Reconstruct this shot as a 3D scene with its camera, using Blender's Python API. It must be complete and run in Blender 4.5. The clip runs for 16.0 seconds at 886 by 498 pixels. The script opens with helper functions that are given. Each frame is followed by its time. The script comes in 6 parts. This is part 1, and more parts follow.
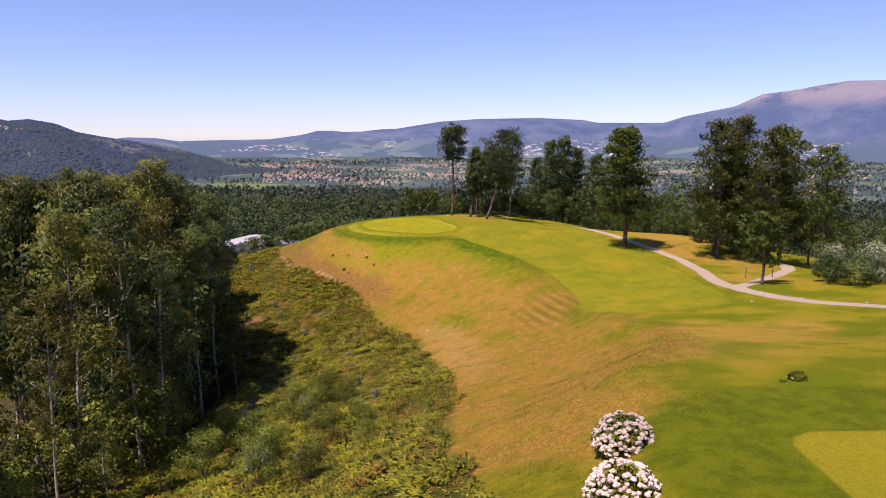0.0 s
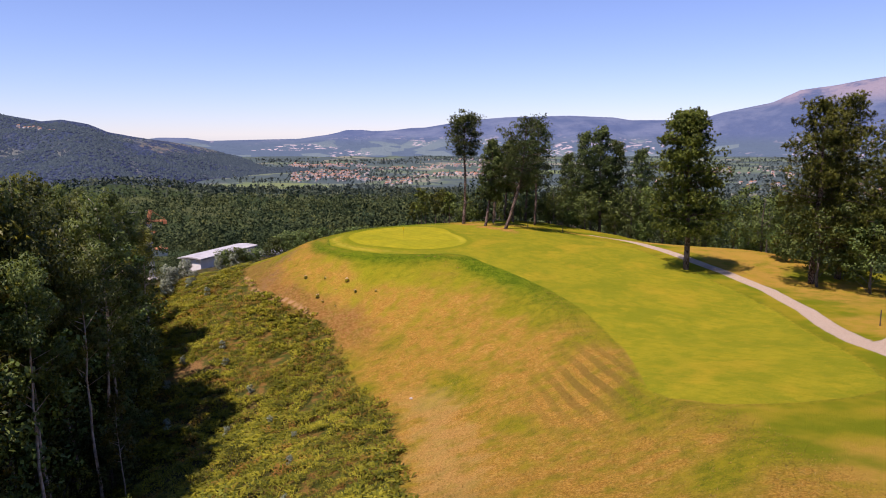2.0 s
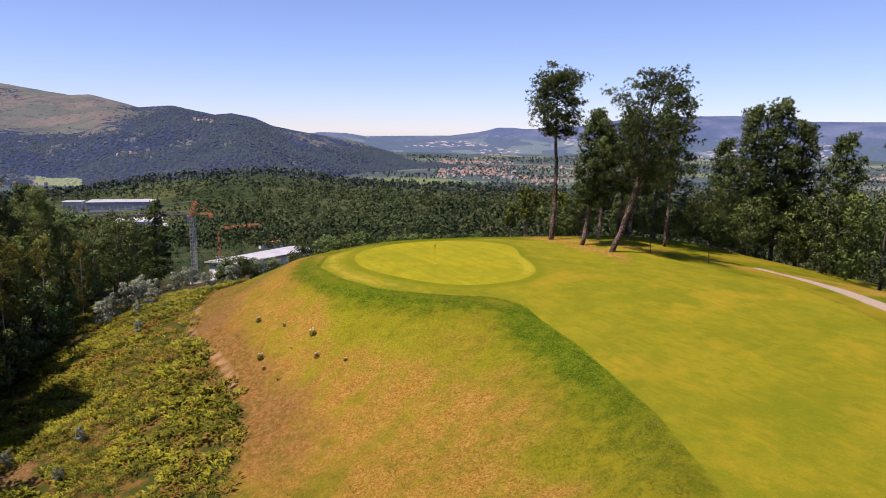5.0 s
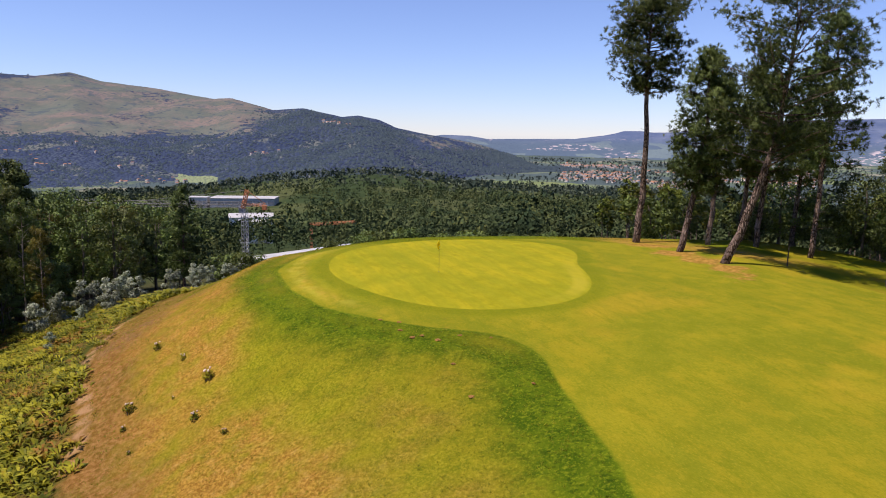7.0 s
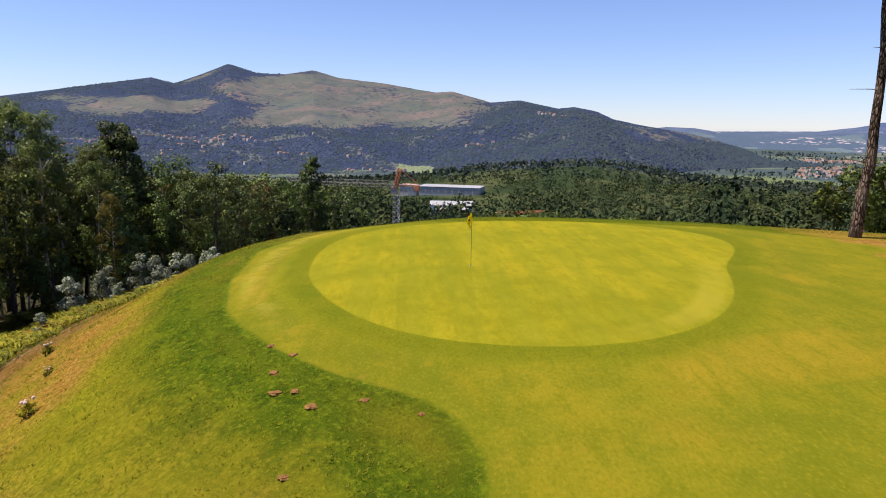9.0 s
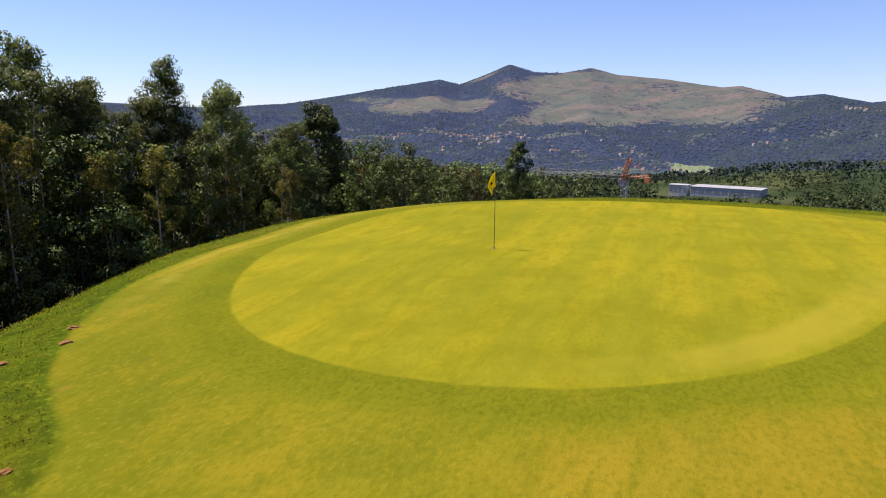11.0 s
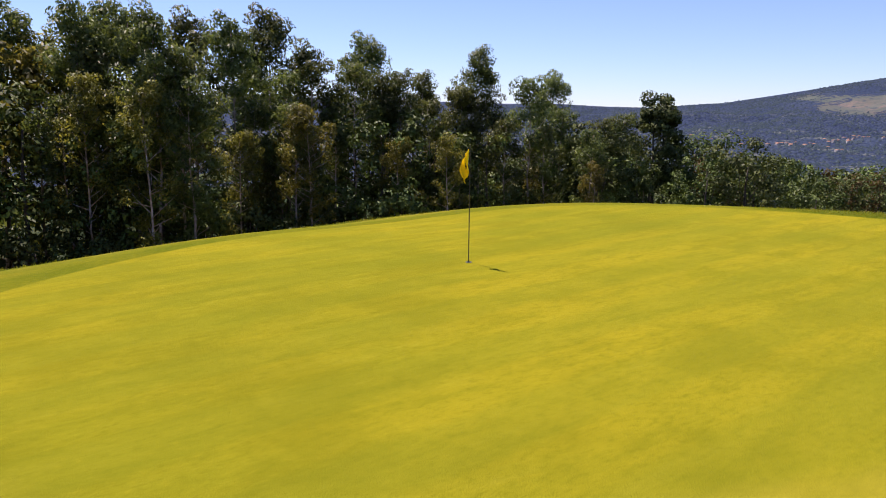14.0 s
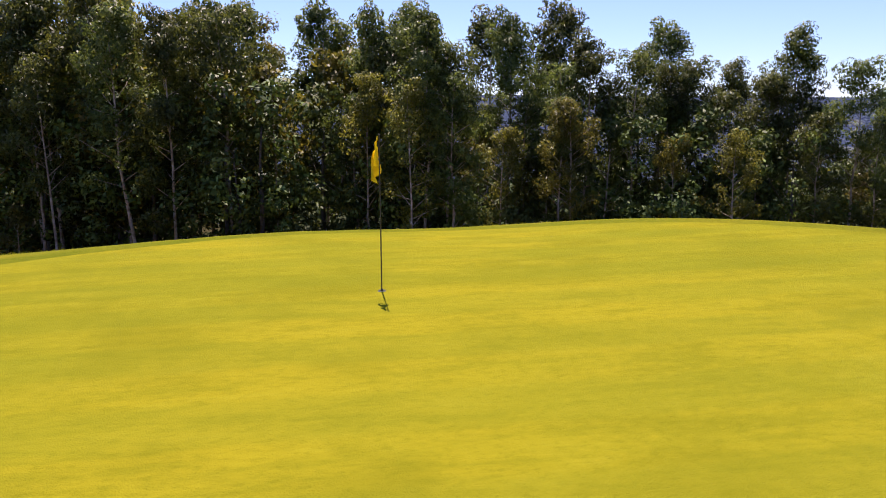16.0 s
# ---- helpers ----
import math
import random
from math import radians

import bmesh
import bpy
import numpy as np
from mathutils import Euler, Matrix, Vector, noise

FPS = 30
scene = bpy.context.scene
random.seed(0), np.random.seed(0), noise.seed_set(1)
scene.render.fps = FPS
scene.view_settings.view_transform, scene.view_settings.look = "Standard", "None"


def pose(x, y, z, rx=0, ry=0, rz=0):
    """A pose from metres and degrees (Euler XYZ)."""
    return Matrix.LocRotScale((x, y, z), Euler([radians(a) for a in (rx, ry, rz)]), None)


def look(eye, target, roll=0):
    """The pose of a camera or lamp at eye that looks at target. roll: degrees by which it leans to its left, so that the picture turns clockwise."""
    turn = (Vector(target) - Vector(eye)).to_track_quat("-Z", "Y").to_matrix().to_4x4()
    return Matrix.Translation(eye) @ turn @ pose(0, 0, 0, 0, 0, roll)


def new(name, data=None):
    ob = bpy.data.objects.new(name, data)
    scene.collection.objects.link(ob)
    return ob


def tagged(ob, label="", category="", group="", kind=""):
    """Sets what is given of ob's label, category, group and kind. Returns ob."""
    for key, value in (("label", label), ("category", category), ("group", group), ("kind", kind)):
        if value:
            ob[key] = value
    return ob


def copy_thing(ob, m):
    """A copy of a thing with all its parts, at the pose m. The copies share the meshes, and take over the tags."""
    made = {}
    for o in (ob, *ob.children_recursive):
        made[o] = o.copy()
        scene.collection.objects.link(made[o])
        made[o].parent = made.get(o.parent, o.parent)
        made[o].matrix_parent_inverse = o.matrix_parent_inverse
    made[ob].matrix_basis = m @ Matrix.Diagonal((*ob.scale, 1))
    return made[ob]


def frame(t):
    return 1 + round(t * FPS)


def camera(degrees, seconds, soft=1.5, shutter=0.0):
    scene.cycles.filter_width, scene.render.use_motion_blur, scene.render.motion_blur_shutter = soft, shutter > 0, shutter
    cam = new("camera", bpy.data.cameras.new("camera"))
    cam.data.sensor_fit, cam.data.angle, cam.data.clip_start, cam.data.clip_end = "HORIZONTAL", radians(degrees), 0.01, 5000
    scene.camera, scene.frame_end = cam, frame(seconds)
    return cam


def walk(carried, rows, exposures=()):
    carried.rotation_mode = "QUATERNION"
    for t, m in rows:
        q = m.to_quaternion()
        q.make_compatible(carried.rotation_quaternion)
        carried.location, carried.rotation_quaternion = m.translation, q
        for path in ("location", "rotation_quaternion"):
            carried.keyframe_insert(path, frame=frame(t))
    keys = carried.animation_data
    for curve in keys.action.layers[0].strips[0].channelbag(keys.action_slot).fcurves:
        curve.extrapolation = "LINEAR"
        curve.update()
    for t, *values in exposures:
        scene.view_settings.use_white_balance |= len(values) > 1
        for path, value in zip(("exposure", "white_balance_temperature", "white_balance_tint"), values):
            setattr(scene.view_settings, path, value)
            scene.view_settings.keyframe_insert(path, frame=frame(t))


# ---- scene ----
cam = camera(64.1, 16.0, 1.0)
PATH = [
    (0, (7.472, -141.401, 18.264), (7.469, -139.427, 17.945), 0.0),
    (0.5, (8.222, -134.236, 18.174), (8.208, -132.261, 17.855), 0.0),
    (1, (9.078, -126.821, 17.833), (9.049, -124.846, 17.515), 0.0),
    (1.5, (10.053, -119.34, 17.307), (10.0, -117.366, 16.988), -0.0),
    (2, (11.194, -111.419, 16.653), (11.107, -109.447, 16.331), -0.3),
    (2.5, (12.409, -104.031, 15.9), (12.294, -102.06, 15.578), -0.4),
    (3, (13.645, -95.884, 15.087), (13.478, -93.917, 14.769), -0.2),
    (3.5, (15.091, -88.284, 14.488), (14.843, -86.325, 14.174), 0.0),
    (4, (15.978, -80.838, 13.767), (15.657, -78.888, 13.457), 0.3),
    (4.2, (16.507, -77.643, 13.721), (16.147, -75.701, 13.404), 0.4),
    (6.3, (19.097, -50.369, 10.209), (18.401, -48.521, 9.891), 0.8),
    (6.5, (19.162, -47.583, 9.828), (18.43, -45.749, 9.509), 0.8),
    (7, (19.048, -41.312, 8.91), (18.231, -39.515, 8.588), 0.9),
    (7.5, (18.81, -35.569, 8.009), (17.888, -33.825, 7.68), 0.9),
    (8, (18.385, -30.02, 7.063), (17.345, -28.345, 6.728), 0.9),
    (8.5, (17.895, -25.349, 6.276), (16.733, -23.758, 5.935), 0.9),
    (9, (17.5, -21.312, 5.523), (16.19, -19.842, 5.173), 0.8),
    (9.2, (17.363, -19.778, 5.25), (15.995, -18.362, 4.896), 0.8),
    (11.3, (16.719, -8.617, 3.392), (14.913, -7.84, 3.028), 0.4),
    (11.5, (16.621, -7.705, 3.324), (14.788, -6.995, 2.958), 0.4),
    (12, (16.286, -5.71, 3.115), (14.398, -5.16, 2.748), 0.3),
    (12.5, (15.654, -3.886, 2.991), (13.724, -3.514, 2.623), 0.4),
    (13, (14.897, -2.102, 2.862), (12.939, -1.934, 2.495), 0.5),
    (13.5, (14.152, -0.466, 2.784), (12.187, -0.501, 2.415), 0.5),
    (14, (13.115, 1.144, 2.7), (11.165, 0.901, 2.329), 0.5),
    (14.5, (11.805, 2.658, 2.597), (9.893, 2.203, 2.225), 0.5),
    (15, (10.354, 4.019, 2.516), (8.51, 3.341, 2.141), 0.4),
    (15.5, (8.742, 5.256, 2.436), (7.005, 4.337, 2.06), 0.2),
    (16, (7.282, 6.294, 2.392), (5.687, 5.146, 2.016), -0.1),
]
walk(cam, [(t, look(eye, target, roll)) for t, eye, target, roll in PATH],
     exposures=[(0, 0.33, 6500, 36), (4, 0.30, 6500, 35), (9, 0.32, 6500, 24), (12.5, 0.39, 6500, 28), (14.5, 0.42, 6500, 32), (16, 0.60, 6500, 34)])

SKY_STRENGTH, SUN_STRENGTH = 0.106, 5.3

# ---------------------------------------------------------------- world, sun, exposure
SUN_AZIMUTH, SUN_HEIGHT = 225.0, 63.0          # compass degrees from +y, clockwise; degrees above the horizon
world = bpy.data.worlds.new("sky")
scene.world = world
world.use_nodes = True
wn = world.node_tree.nodes
sky = wn.new("ShaderNodeTexSky")
sky.sky_type, sky.sun_disc = "NISHITA", False
sky.sun_elevation, sky.sun_rotation = radians(SUN_HEIGHT), radians(SUN_AZIMUTH)
sky.altitude, sky.air_density, sky.dust_density, sky.ozone_density = 600, 1.0, 0.0, 3.0
cool = wn.new("ShaderNodeMix")
cool.data_type, cool.blend_type = "RGBA", "MULTIPLY"
cool.inputs[0].default_value = 1.0
# clear cool air: bluish white towards the horizon instead of yellow
facing = wn.new("ShaderNodeTexCoord")
up = wn.new("ShaderNodeSeparateXYZ")
lift = wn.new("ShaderNodeMapRange")
lift.inputs[1].default_value, lift.inputs[2].default_value = 0.0, 0.30
tone = wn.new("ShaderNodeMix")
tone.data_type = "RGBA"
tone.inputs[6].default_value, tone.inputs[7].default_value = (0.73, 0.86, 1.10, 1), (0.88, 0.93, 1.09, 1)
world.node_tree.links.new(facing.outputs["Generated"], up.inputs[0])
world.node_tree.links.new(up.outputs[2], lift.inputs[0])
world.node_tree.links.new(lift.outputs[0], tone.inputs[0])
world.node_tree.links.new(tone.outputs[2], cool.inputs[7])
world.node_tree.links.new(sky.outputs[0], cool.inputs[6])
world.node_tree.links.new(cool.outputs[2], wn["Background"].inputs[0])
wn["Background"].inputs[1].default_value = SKY_STRENGTH
sun = new("sun", bpy.data.lights.new("sun", "SUN"))
sun.data.energy, sun.data.angle, sun.data.color = SUN_STRENGTH, radians(0.53), (1.0, 0.935, 0.78)
_a, _e = radians(SUN_AZIMUTH), radians(SUN_HEIGHT)
sun.matrix_world = look((300 * math.sin(_a) * math.cos(_e), 300 * math.cos(_a) * math.cos(_e), 300 * math.sin(_e)), (0, 0, 0))


# ---------------------------------------------------------------- material tools
class Graph:
    """Short hand for building one node material."""

    def __init__(self, name):
        self.mat = bpy.data.materials.new(name)
        self.mat.use_nodes = True
        self.nt = self.mat.node_tree
        self.nt.nodes.clear()
        self.out = self.nt.nodes.new("ShaderNodeOutputMaterial")

    def put(self, kind, feed=(), **props):
        n = self.nt.nodes.new("ShaderNode" + kind)
        for k, v in props.items():
            setattr(n, k, v)
        for k, v in dict(feed).items():
            self.feed(n.inputs[k], v)
        return n

    def feed(self, socket, v):
        if isinstance(v, bpy.types.NodeSocket):
            self.nt.links.new(v, socket)
        elif isinstance(v, tuple) and len(v) == 3 and socket.type == "RGBA":
            socket.default_value = (*v, 1)
        else:
            socket.default_value = v

    def math(self, op, a, b=0.0, c=0.0):
        return self.put("Math", {0: a, 1: b, 2: c}, operation=op).outputs[0]

    def ramp(self, v, a, b, lo=0.0, hi=1.0):
        """Smooth step from lo at a to hi at b (a < b)."""
        return self.put("MapRange", {0: v, 1: a, 2: b, 3: lo, 4: hi}, interpolation_type="SMOOTHSTEP").outputs[0]

    def mix(self, f, a, b):
        n = self.put("Mix", data_type="RGBA")
        self.feed(n.inputs[0], f), self.feed(n.inputs[6], a), self.feed(n.inputs[7], b)
        return n.outputs[2]

    def place(self):
        return self.put("NewGeometry").outputs["Position"]

    def noise(self, scale, detail=3.0, rough=0.55, where=None, stretch=None):
        w = where or self.place()
        if stretch:
            w = self.put("Mapping", {0: w, 3: stretch}).outputs[0]
        return self.put("TexNoise", {"Vector": w, "Scale": scale, "Detail": detail, "Roughness": rough}).outputs[0]

    def attr(self, name):
        return self.put("Attribute", attribute_name=name).outputs["Fac"]

    def island(self):
        return self.put("NewGeometry").outputs["Random Per Island"]

    def solo(self):
        return self.put("ObjectInfo").outputs["Random"]

    def bump(self, height, strength=0.5, distance=0.05):
        return self.put("Bump", {"Height": height, "Strength": strength, "Distance": distance}).outputs[0]

    def done(self, colour, rough=0.8, metal=0.0, normal=None, spec=0.3, extra=None):
        p = self.put("BsdfPrincipled", {"Base Color": colour, "Roughness": rough, "Metallic": metal, "Specular IOR Level": spec})
        if normal is not None:
            self.feed(p.inputs["Normal"], normal)
        self.nt.links.new((extra(p.outputs[0]) if extra else p.outputs[0]), self.out.inputs[0])
        return self.mat


def leafy(name, dark, light, spec=0.10, rough=0.55, through_share=0.22, tint=0.25, patch=None, clumped=False):
    """Foliage: leaf to leaf and plant to plant variation, some light passing through."""
    g = Graph(name)
    c = g.mix(g.ramp(g.math("ADD", g.math("MULTIPLY", g.island(), 0.45), g.math("MULTIPLY_ADD", g.noise(1.1, 3, 0.6), 1.5, -0.48)), 0.0, 0.85) if clumped else g.island(), dark, light)
    big = g.noise(0.35, 2)
    c = g.mix(g.ramp(big, 0.35, 0.65, 0, 0.55), c, tuple(v * 0.6 for v in dark))
    if patch:
        c = g.mix(g.math("MULTIPLY", g.ramp(g.noise(0.26, 5, 0.7), 0.53, 0.64), g.ramp(g.island(), 0.1, 0.6)), c, patch)
    hue = g.put("HueSaturation", {"Hue": g.ramp(g.solo(), 0, 1, 0.485, 0.515), "Saturation": 1.0, "Value": g.ramp(g.solo(), 0, 1, 1 - tint, 1 + tint), "Color": c}).outputs[0]

    def blend(shader):
        warm = g.put("Mix", data_type="RGBA", blend_type="MULTIPLY")
        g.feed(warm.inputs[0], 1.0), g.feed(warm.inputs[6], hue), g.feed(warm.inputs[7], (1.5, 1.35, 0.75))
        t = g.put("BsdfTranslucent", {0: warm.outputs[2]})
        m = g.put("MixShader", {0: through_share, 1: shader, 2: t.outputs[0]})
        return m.outputs[0]
    return g.done(hue, rough, spec=spec, extra=blend)


def rough_stuff(name, a, b, scale=4.0, rough=0.8, bump=0.4, metal=0.0, depth=0.03, spec=0.3):
    """A plain material with grain and patches."""
    g = Graph(name)
    fine, coarse = g.noise(scale, 5, 0.65), g.noise(scale * 0.13, 3)
    c = g.mix(g.ramp(fine, 0.3, 0.7), a, b)
    c = g.mix(g.ramp(coarse, 0.35, 0.7, 0, 0.4), c, tuple(v * 0.7 for v in a))
    return g.done(c, rough, metal, g.bump(fine, bump, depth), spec)


M = {}
M["euc_leaf"] = leafy("eucalyptus_leaf", (0.054, 0.064, 0.014), (0.265, 0.255, 0.055), spec=0.22, rough=0.45, through_share=0.48, clumped=True)
M["euc_leaf_green"] = leafy("eucalyptus_leaf_green", (0.040, 0.066, 0.020), (0.180, 0.220, 0.066), spec=0.22, rough=0.45, through_share=0.46, clumped=True)
M["oak_leaf"] = leafy("broad_leaf", (0.026, 0.050, 0.011), (0.150, 0.200, 0.042), through_share=0.14, spec=0.2, clumped=True)
M["acacia_leaf"] = leafy("feathery_leaf", (0.030, 0.056, 0.016), (0.150, 0.195, 0.056), through_share=0.16, clumped=True)
M["pine_needle"] = leafy("pine_needle", (0.026, 0.046, 0.008), (0.185, 0.205, 0.032), rough=0.5, spec=0.1, through_share=0.13, clumped=True)
M["pine_needle_cool"] = leafy("pine_needle_cool", (0.024, 0.048, 0.016), (0.150, 0.200, 0.056), rough=0.5, spec=0.1, through_share=0.15, clumped=True)
M["brown_leaf"] = leafy("withered_leaf", (0.070, 0.052, 0.018), (0.15, 0.108, 0.038))
M["silver_leaf"] = leafy("silver_leaf", (0.10, 0.14, 0.08), (0.50, 0.55, 0.44), rough=0.45)
M["fern"] = leafy("fern_frond", (0.046, 0.074, 0.008), (0.370, 0.365, 0.028), tint=0.0, clumped=True, through_share=0.3, patch=(0.27, 0.15, 0.03))
M["bush_leaf"] = leafy("bush_leaf", (0.052, 0.076, 0.012), (0.255, 0.270, 0.040), clumped=True)
M["grass_blade"] = leafy("grass_blade", (0.120, 0.150, 0.008), (0.300, 0.285, 0.020), tint=0.0, through_share=0.5)
M["dry_blade"] = leafy("dry_grass_blade", (0.17, 0.115, 0.025), (0.36, 0.25, 0.07), tint=0.0, through_share=0.4)


def plated_bark(name, groove, plate, pale):
    """Thick bark in long plates with dark grooves between them."""
    g = Graph(name)
    tall = g.put("Mapping", {0: g.place(), 3: (9.0, 9.0, 2.2)}).outputs[0]
    cells = g.put("TexVoronoi", {"Vector": tall, "Scale": 1.0}, feature="DISTANCE_TO_EDGE").outputs["Distance"]
    grain = g.noise(14, 4, 0.7)
    c = g.mix(g.ramp(cells, 0.03, 0.22), groove, g.mix(g.ramp(grain, 0.35, 0.65), plate, pale))
    c = g.mix(g.ramp(g.noise(0.8, 3), 0.45, 0.65, 0, 0.5), c, pale)
    return g.done(c, 0.92, normal=g.bump(g.math("ADD", g.ramp(cells, 0.0, 0.25), g.math("MULTIPLY", grain, 0.4)), 1.0, 0.06), spec=0.1)


M["bark"] = plated_bark("pine_bark", (0.028, 0.018, 0.012), (0.150, 0.098, 0.070), (0.290, 0.220, 0.178))
M["pale_bark"] = rough_stuff("eucalyptus_bark", (0.24, 0.18, 0.13), (0.58, 0.50, 0.42), 3, 0.8, 0.4)
M["dark_bark"] = rough_stuff("dark_bark", (0.05, 0.04, 0.03), (0.13, 0.11, 0.09), 6, 0.9, 0.6)
M["petal"] = leafy("pale_pink_petal", (0.50, 0.37, 0.30), (0.74, 0.61, 0.52), spec=0.2, tint=0.05)


def woodland(name, dark, light, pale):
    """Many crowns in one mesh: each tree has a tone of its own, a few are pale."""
    g = Graph(name)
    own = g.attr("own")
    c = g.mix(g.ramp(own, 0.0, 0.9), dark, light)
    c = g.mix(g.ramp(own, 0.93, 0.96, 0, 0.9), c, pale)
    c = g.mix(g.math("MULTIPLY", g.island(), 0.35), c, tuple(v * 0.5 for v in dark))
    c = g.mix(g.ramp(g.noise(0.02, 3), 0.40, 0.64, 0, 0.45), c, pale)
    return g.done(c, 0.9, spec=0.04)


M["far_tree"] = woodland("far_crown", (0.022, 0.040, 0.020), (0.058, 0.084, 0.034), (0.105, 0.118, 0.036))
# blue of distance haze is painted into these hill crowns
M["hill_tree_hazed"] = leafy("hill_crown_hazed", (0.034, 0.050, 0.072), (0.060, 0.082, 0.096), tint=0.0, spec=0.0, rough=1.0, through_share=0.0)
# farther crowns: bluer and paler, haze put into the base colour
M["far_tree_hazed"] = woodland("distant_crown_hazed", (0.030, 0.050, 0.040), (0.062, 0.086, 0.060), (0.100, 0.116, 0.066))
M["plain_tree_hazed"] = woodland("plain_crown_hazed", (0.052, 0.076, 0.074), (0.082, 0.108, 0.094), (0.110, 0.128, 0.096))
M["wall_white"] = rough_stuff("white_render", (0.70, 0.70, 0.68), (0.82, 0.81, 0.78), 0.8, 0.8, 0.1)
M["roof_white"] = rough_stuff("white_sheet_roof", (0.34, 0.34, 0.34), (0.48, 0.48, 0.47), 0.5, 0.5, 0.1)
M["town_wall"] = rough_stuff("weathered_render", (0.34, 0.31, 0.29), (0.66, 0.62, 0.57), 0.05, 0.85, 0.1)
M["hall_wall"] = rough_stuff("blue_grey_cladding", (0.28, 0.30, 0.33), (0.38, 0.40, 0.42), 0.5, 0.5, 0.1)
M["hedge_leaf"] = leafy("pale_hedge_leaf", (0.12, 0.17, 0.045), (0.46, 0.48, 0.36), rough=0.45)
M["town_roof"] = rough_stuff("faded_clay_tile", (0.24, 0.12, 0.070), (0.42, 0.22, 0.130), 0.05, 0.85, 0.1)
M["roof_tile"] = rough_stuff("clay_tile", (0.36, 0.14, 0.07), (0.55, 0.25, 0.13), 0.6, 0.85, 0.3)
M["dark_glass"] = rough_stuff("dark_glazing", (0.14, 0.16, 0.19), (0.20, 0.22, 0.26), 0.6, 0.25, 0.0)
M["steel_grey"] = rough_stuff("galvanised_steel", (0.30, 0.31, 0.33), (0.45, 0.46, 0.48), 3, 0.5, 0.1, 0.5)
M["steel_dark"] = rough_stuff("dark_steel", (0.05, 0.055, 0.06), (0.10, 0.105, 0.11), 3, 0.6, 0.1, 0.3)
M["steel_orange"] = rough_stuff("orange_paint", (0.34, 0.125, 0.05), (0.46, 0.18, 0.075), 2, 0.5, 0.1)
M["earth"] = rough_stuff("bare_earth", (0.16, 0.074, 0.018), (0.29, 0.150, 0.038), 12, 0.95, 0.6)
M["flag_cloth"] = leafy("yellow_flag_cloth", (0.80, 0.62, 0.012), (0.86, 0.70, 0.02), 0.1, 0.7, 0.5, 0.0)
M["flag_mark"] = rough_stuff("dark_print", (0.02, 0.02, 0.02), (0.04, 0.04, 0.035), 30, 0.7, 0.1)
M["pole_dark"] = rough_stuff("dark_fibreglass", (0.05, 0.045, 0.035), (0.10, 0.09, 0.07), 20, 0.5, 0.05)
M["pole_pale"] = rough_stuff("pale_fibreglass", (0.55, 0.50, 0.36), (0.66, 0.60, 0.44), 20, 0.4, 0.05)
M["stake_wood"] = rough_stuff("dark_stake_wood", (0.05, 0.04, 0.03), (0.12, 0.09, 0.06), 20, 0.85, 0.4)
M["stone"] = rough_stuff("pale_stone", (0.30, 0.26, 0.21), (0.46, 0.42, 0.35), 6, 0.9, 0.6)


# ---------------------------------------------------------------- shape of the land
# Crest of the golf plateau: x, y, steepness of the bank below it
CREST = [(74, -150, .2), (70, -100, .2), (66, -60, .25), (62, -25, .25), (54, 8, .2), (40, 30, .16), (26, 34, .2), (15, 27, .3), (8, 23.5, .35),
         (0, 19.6, .38), (-5.2, 15.6, .36), (-9.5, 12.4, .38), (-14.5, 8.5, .44), (-16.2, 4, .50), (-15.2, 0, .56), (-13.3, -3.7, .60), (-10.2, -7.6, .62), (-5.6, -10.3, .66), (-.2, -12.4, .55),
         (6, -13.2, .36), (12, -15.2, .30), (15.5, -20.5, .36), (20, -34, .44), (21.5, -48, .46), (24, -64, .40), (26, -80, .30),
         (23.5, -92, .40), (18, -104, .60), (15.5, -122, .50), (16, -150, .50)]
# Height of the mown ground along the hole, and its fall across it
ALONG_Y = [-150, -118, -107, -98, -86, -72, -62, -50, -42, -32, -20, -14, -6, 3, 16, 30]
ALONG_Z = [6.9, 6.7, 6.3, 5.0, 1.9, -.6, -1.8, -2.6, -2.2, -1.6, -1.1, -.75, -.1, 0, .1, -.3]
ACROSS_Y = [-150, -100, -85, -67, -55, -42, -30, -16, 0, 10, 20]
ACROSS_K = [0, .02, .03, .07, .08, .02, -.02, -.035, -.04, -.085, -.15]
# The land beyond: how far it has dropped at a distance from the crest
DROP_D = [0, 40, 150, 350, 650, 1000, 1400, 1750, 2600, 3600, 5200]
DROP_Z = [0, 0, 18, 42, 60, 80, 100, 106, 106, 92, 18]
FAIRWAY = [(-12.7, 3.1), (-11.3, -2.3), (-6.9, -6.5), (-3.0, -9.1), (-.7, -9.9), (2.2, -10.6), (4.8, -10.8), (7.2, -10.5), (8.4, -10.7),
           (10, -11.6), (11, -12.8), (12.7, -15.7), (15.5, -20), (20.3, -30), (22.7, -37), (23.8, -44), (24.4, -51), (24, -58),
           (23.6, -62.7), (24.5, -65.5), (27, -67.7), (31, -68.2), (35, -67.6), (38.5, -66), (39.8, -60.8), (41, -51.6), (42.5, -38.8),
           (42, -27), (38.5, -12), (33, 4), (24, 12.5), (12, 18.5), (3, 18), (-2, 15), (-7, 10.5), (-10.8, 6)]
GREEN_AT = (0.2, 3.2)
GREEN_A = [-180, -153, -130, -107, -91, -72, -63, -44, -29, -14, 0, 15, 30, 42, 55, 68, 80, 100, 120, 140, 160, 180]
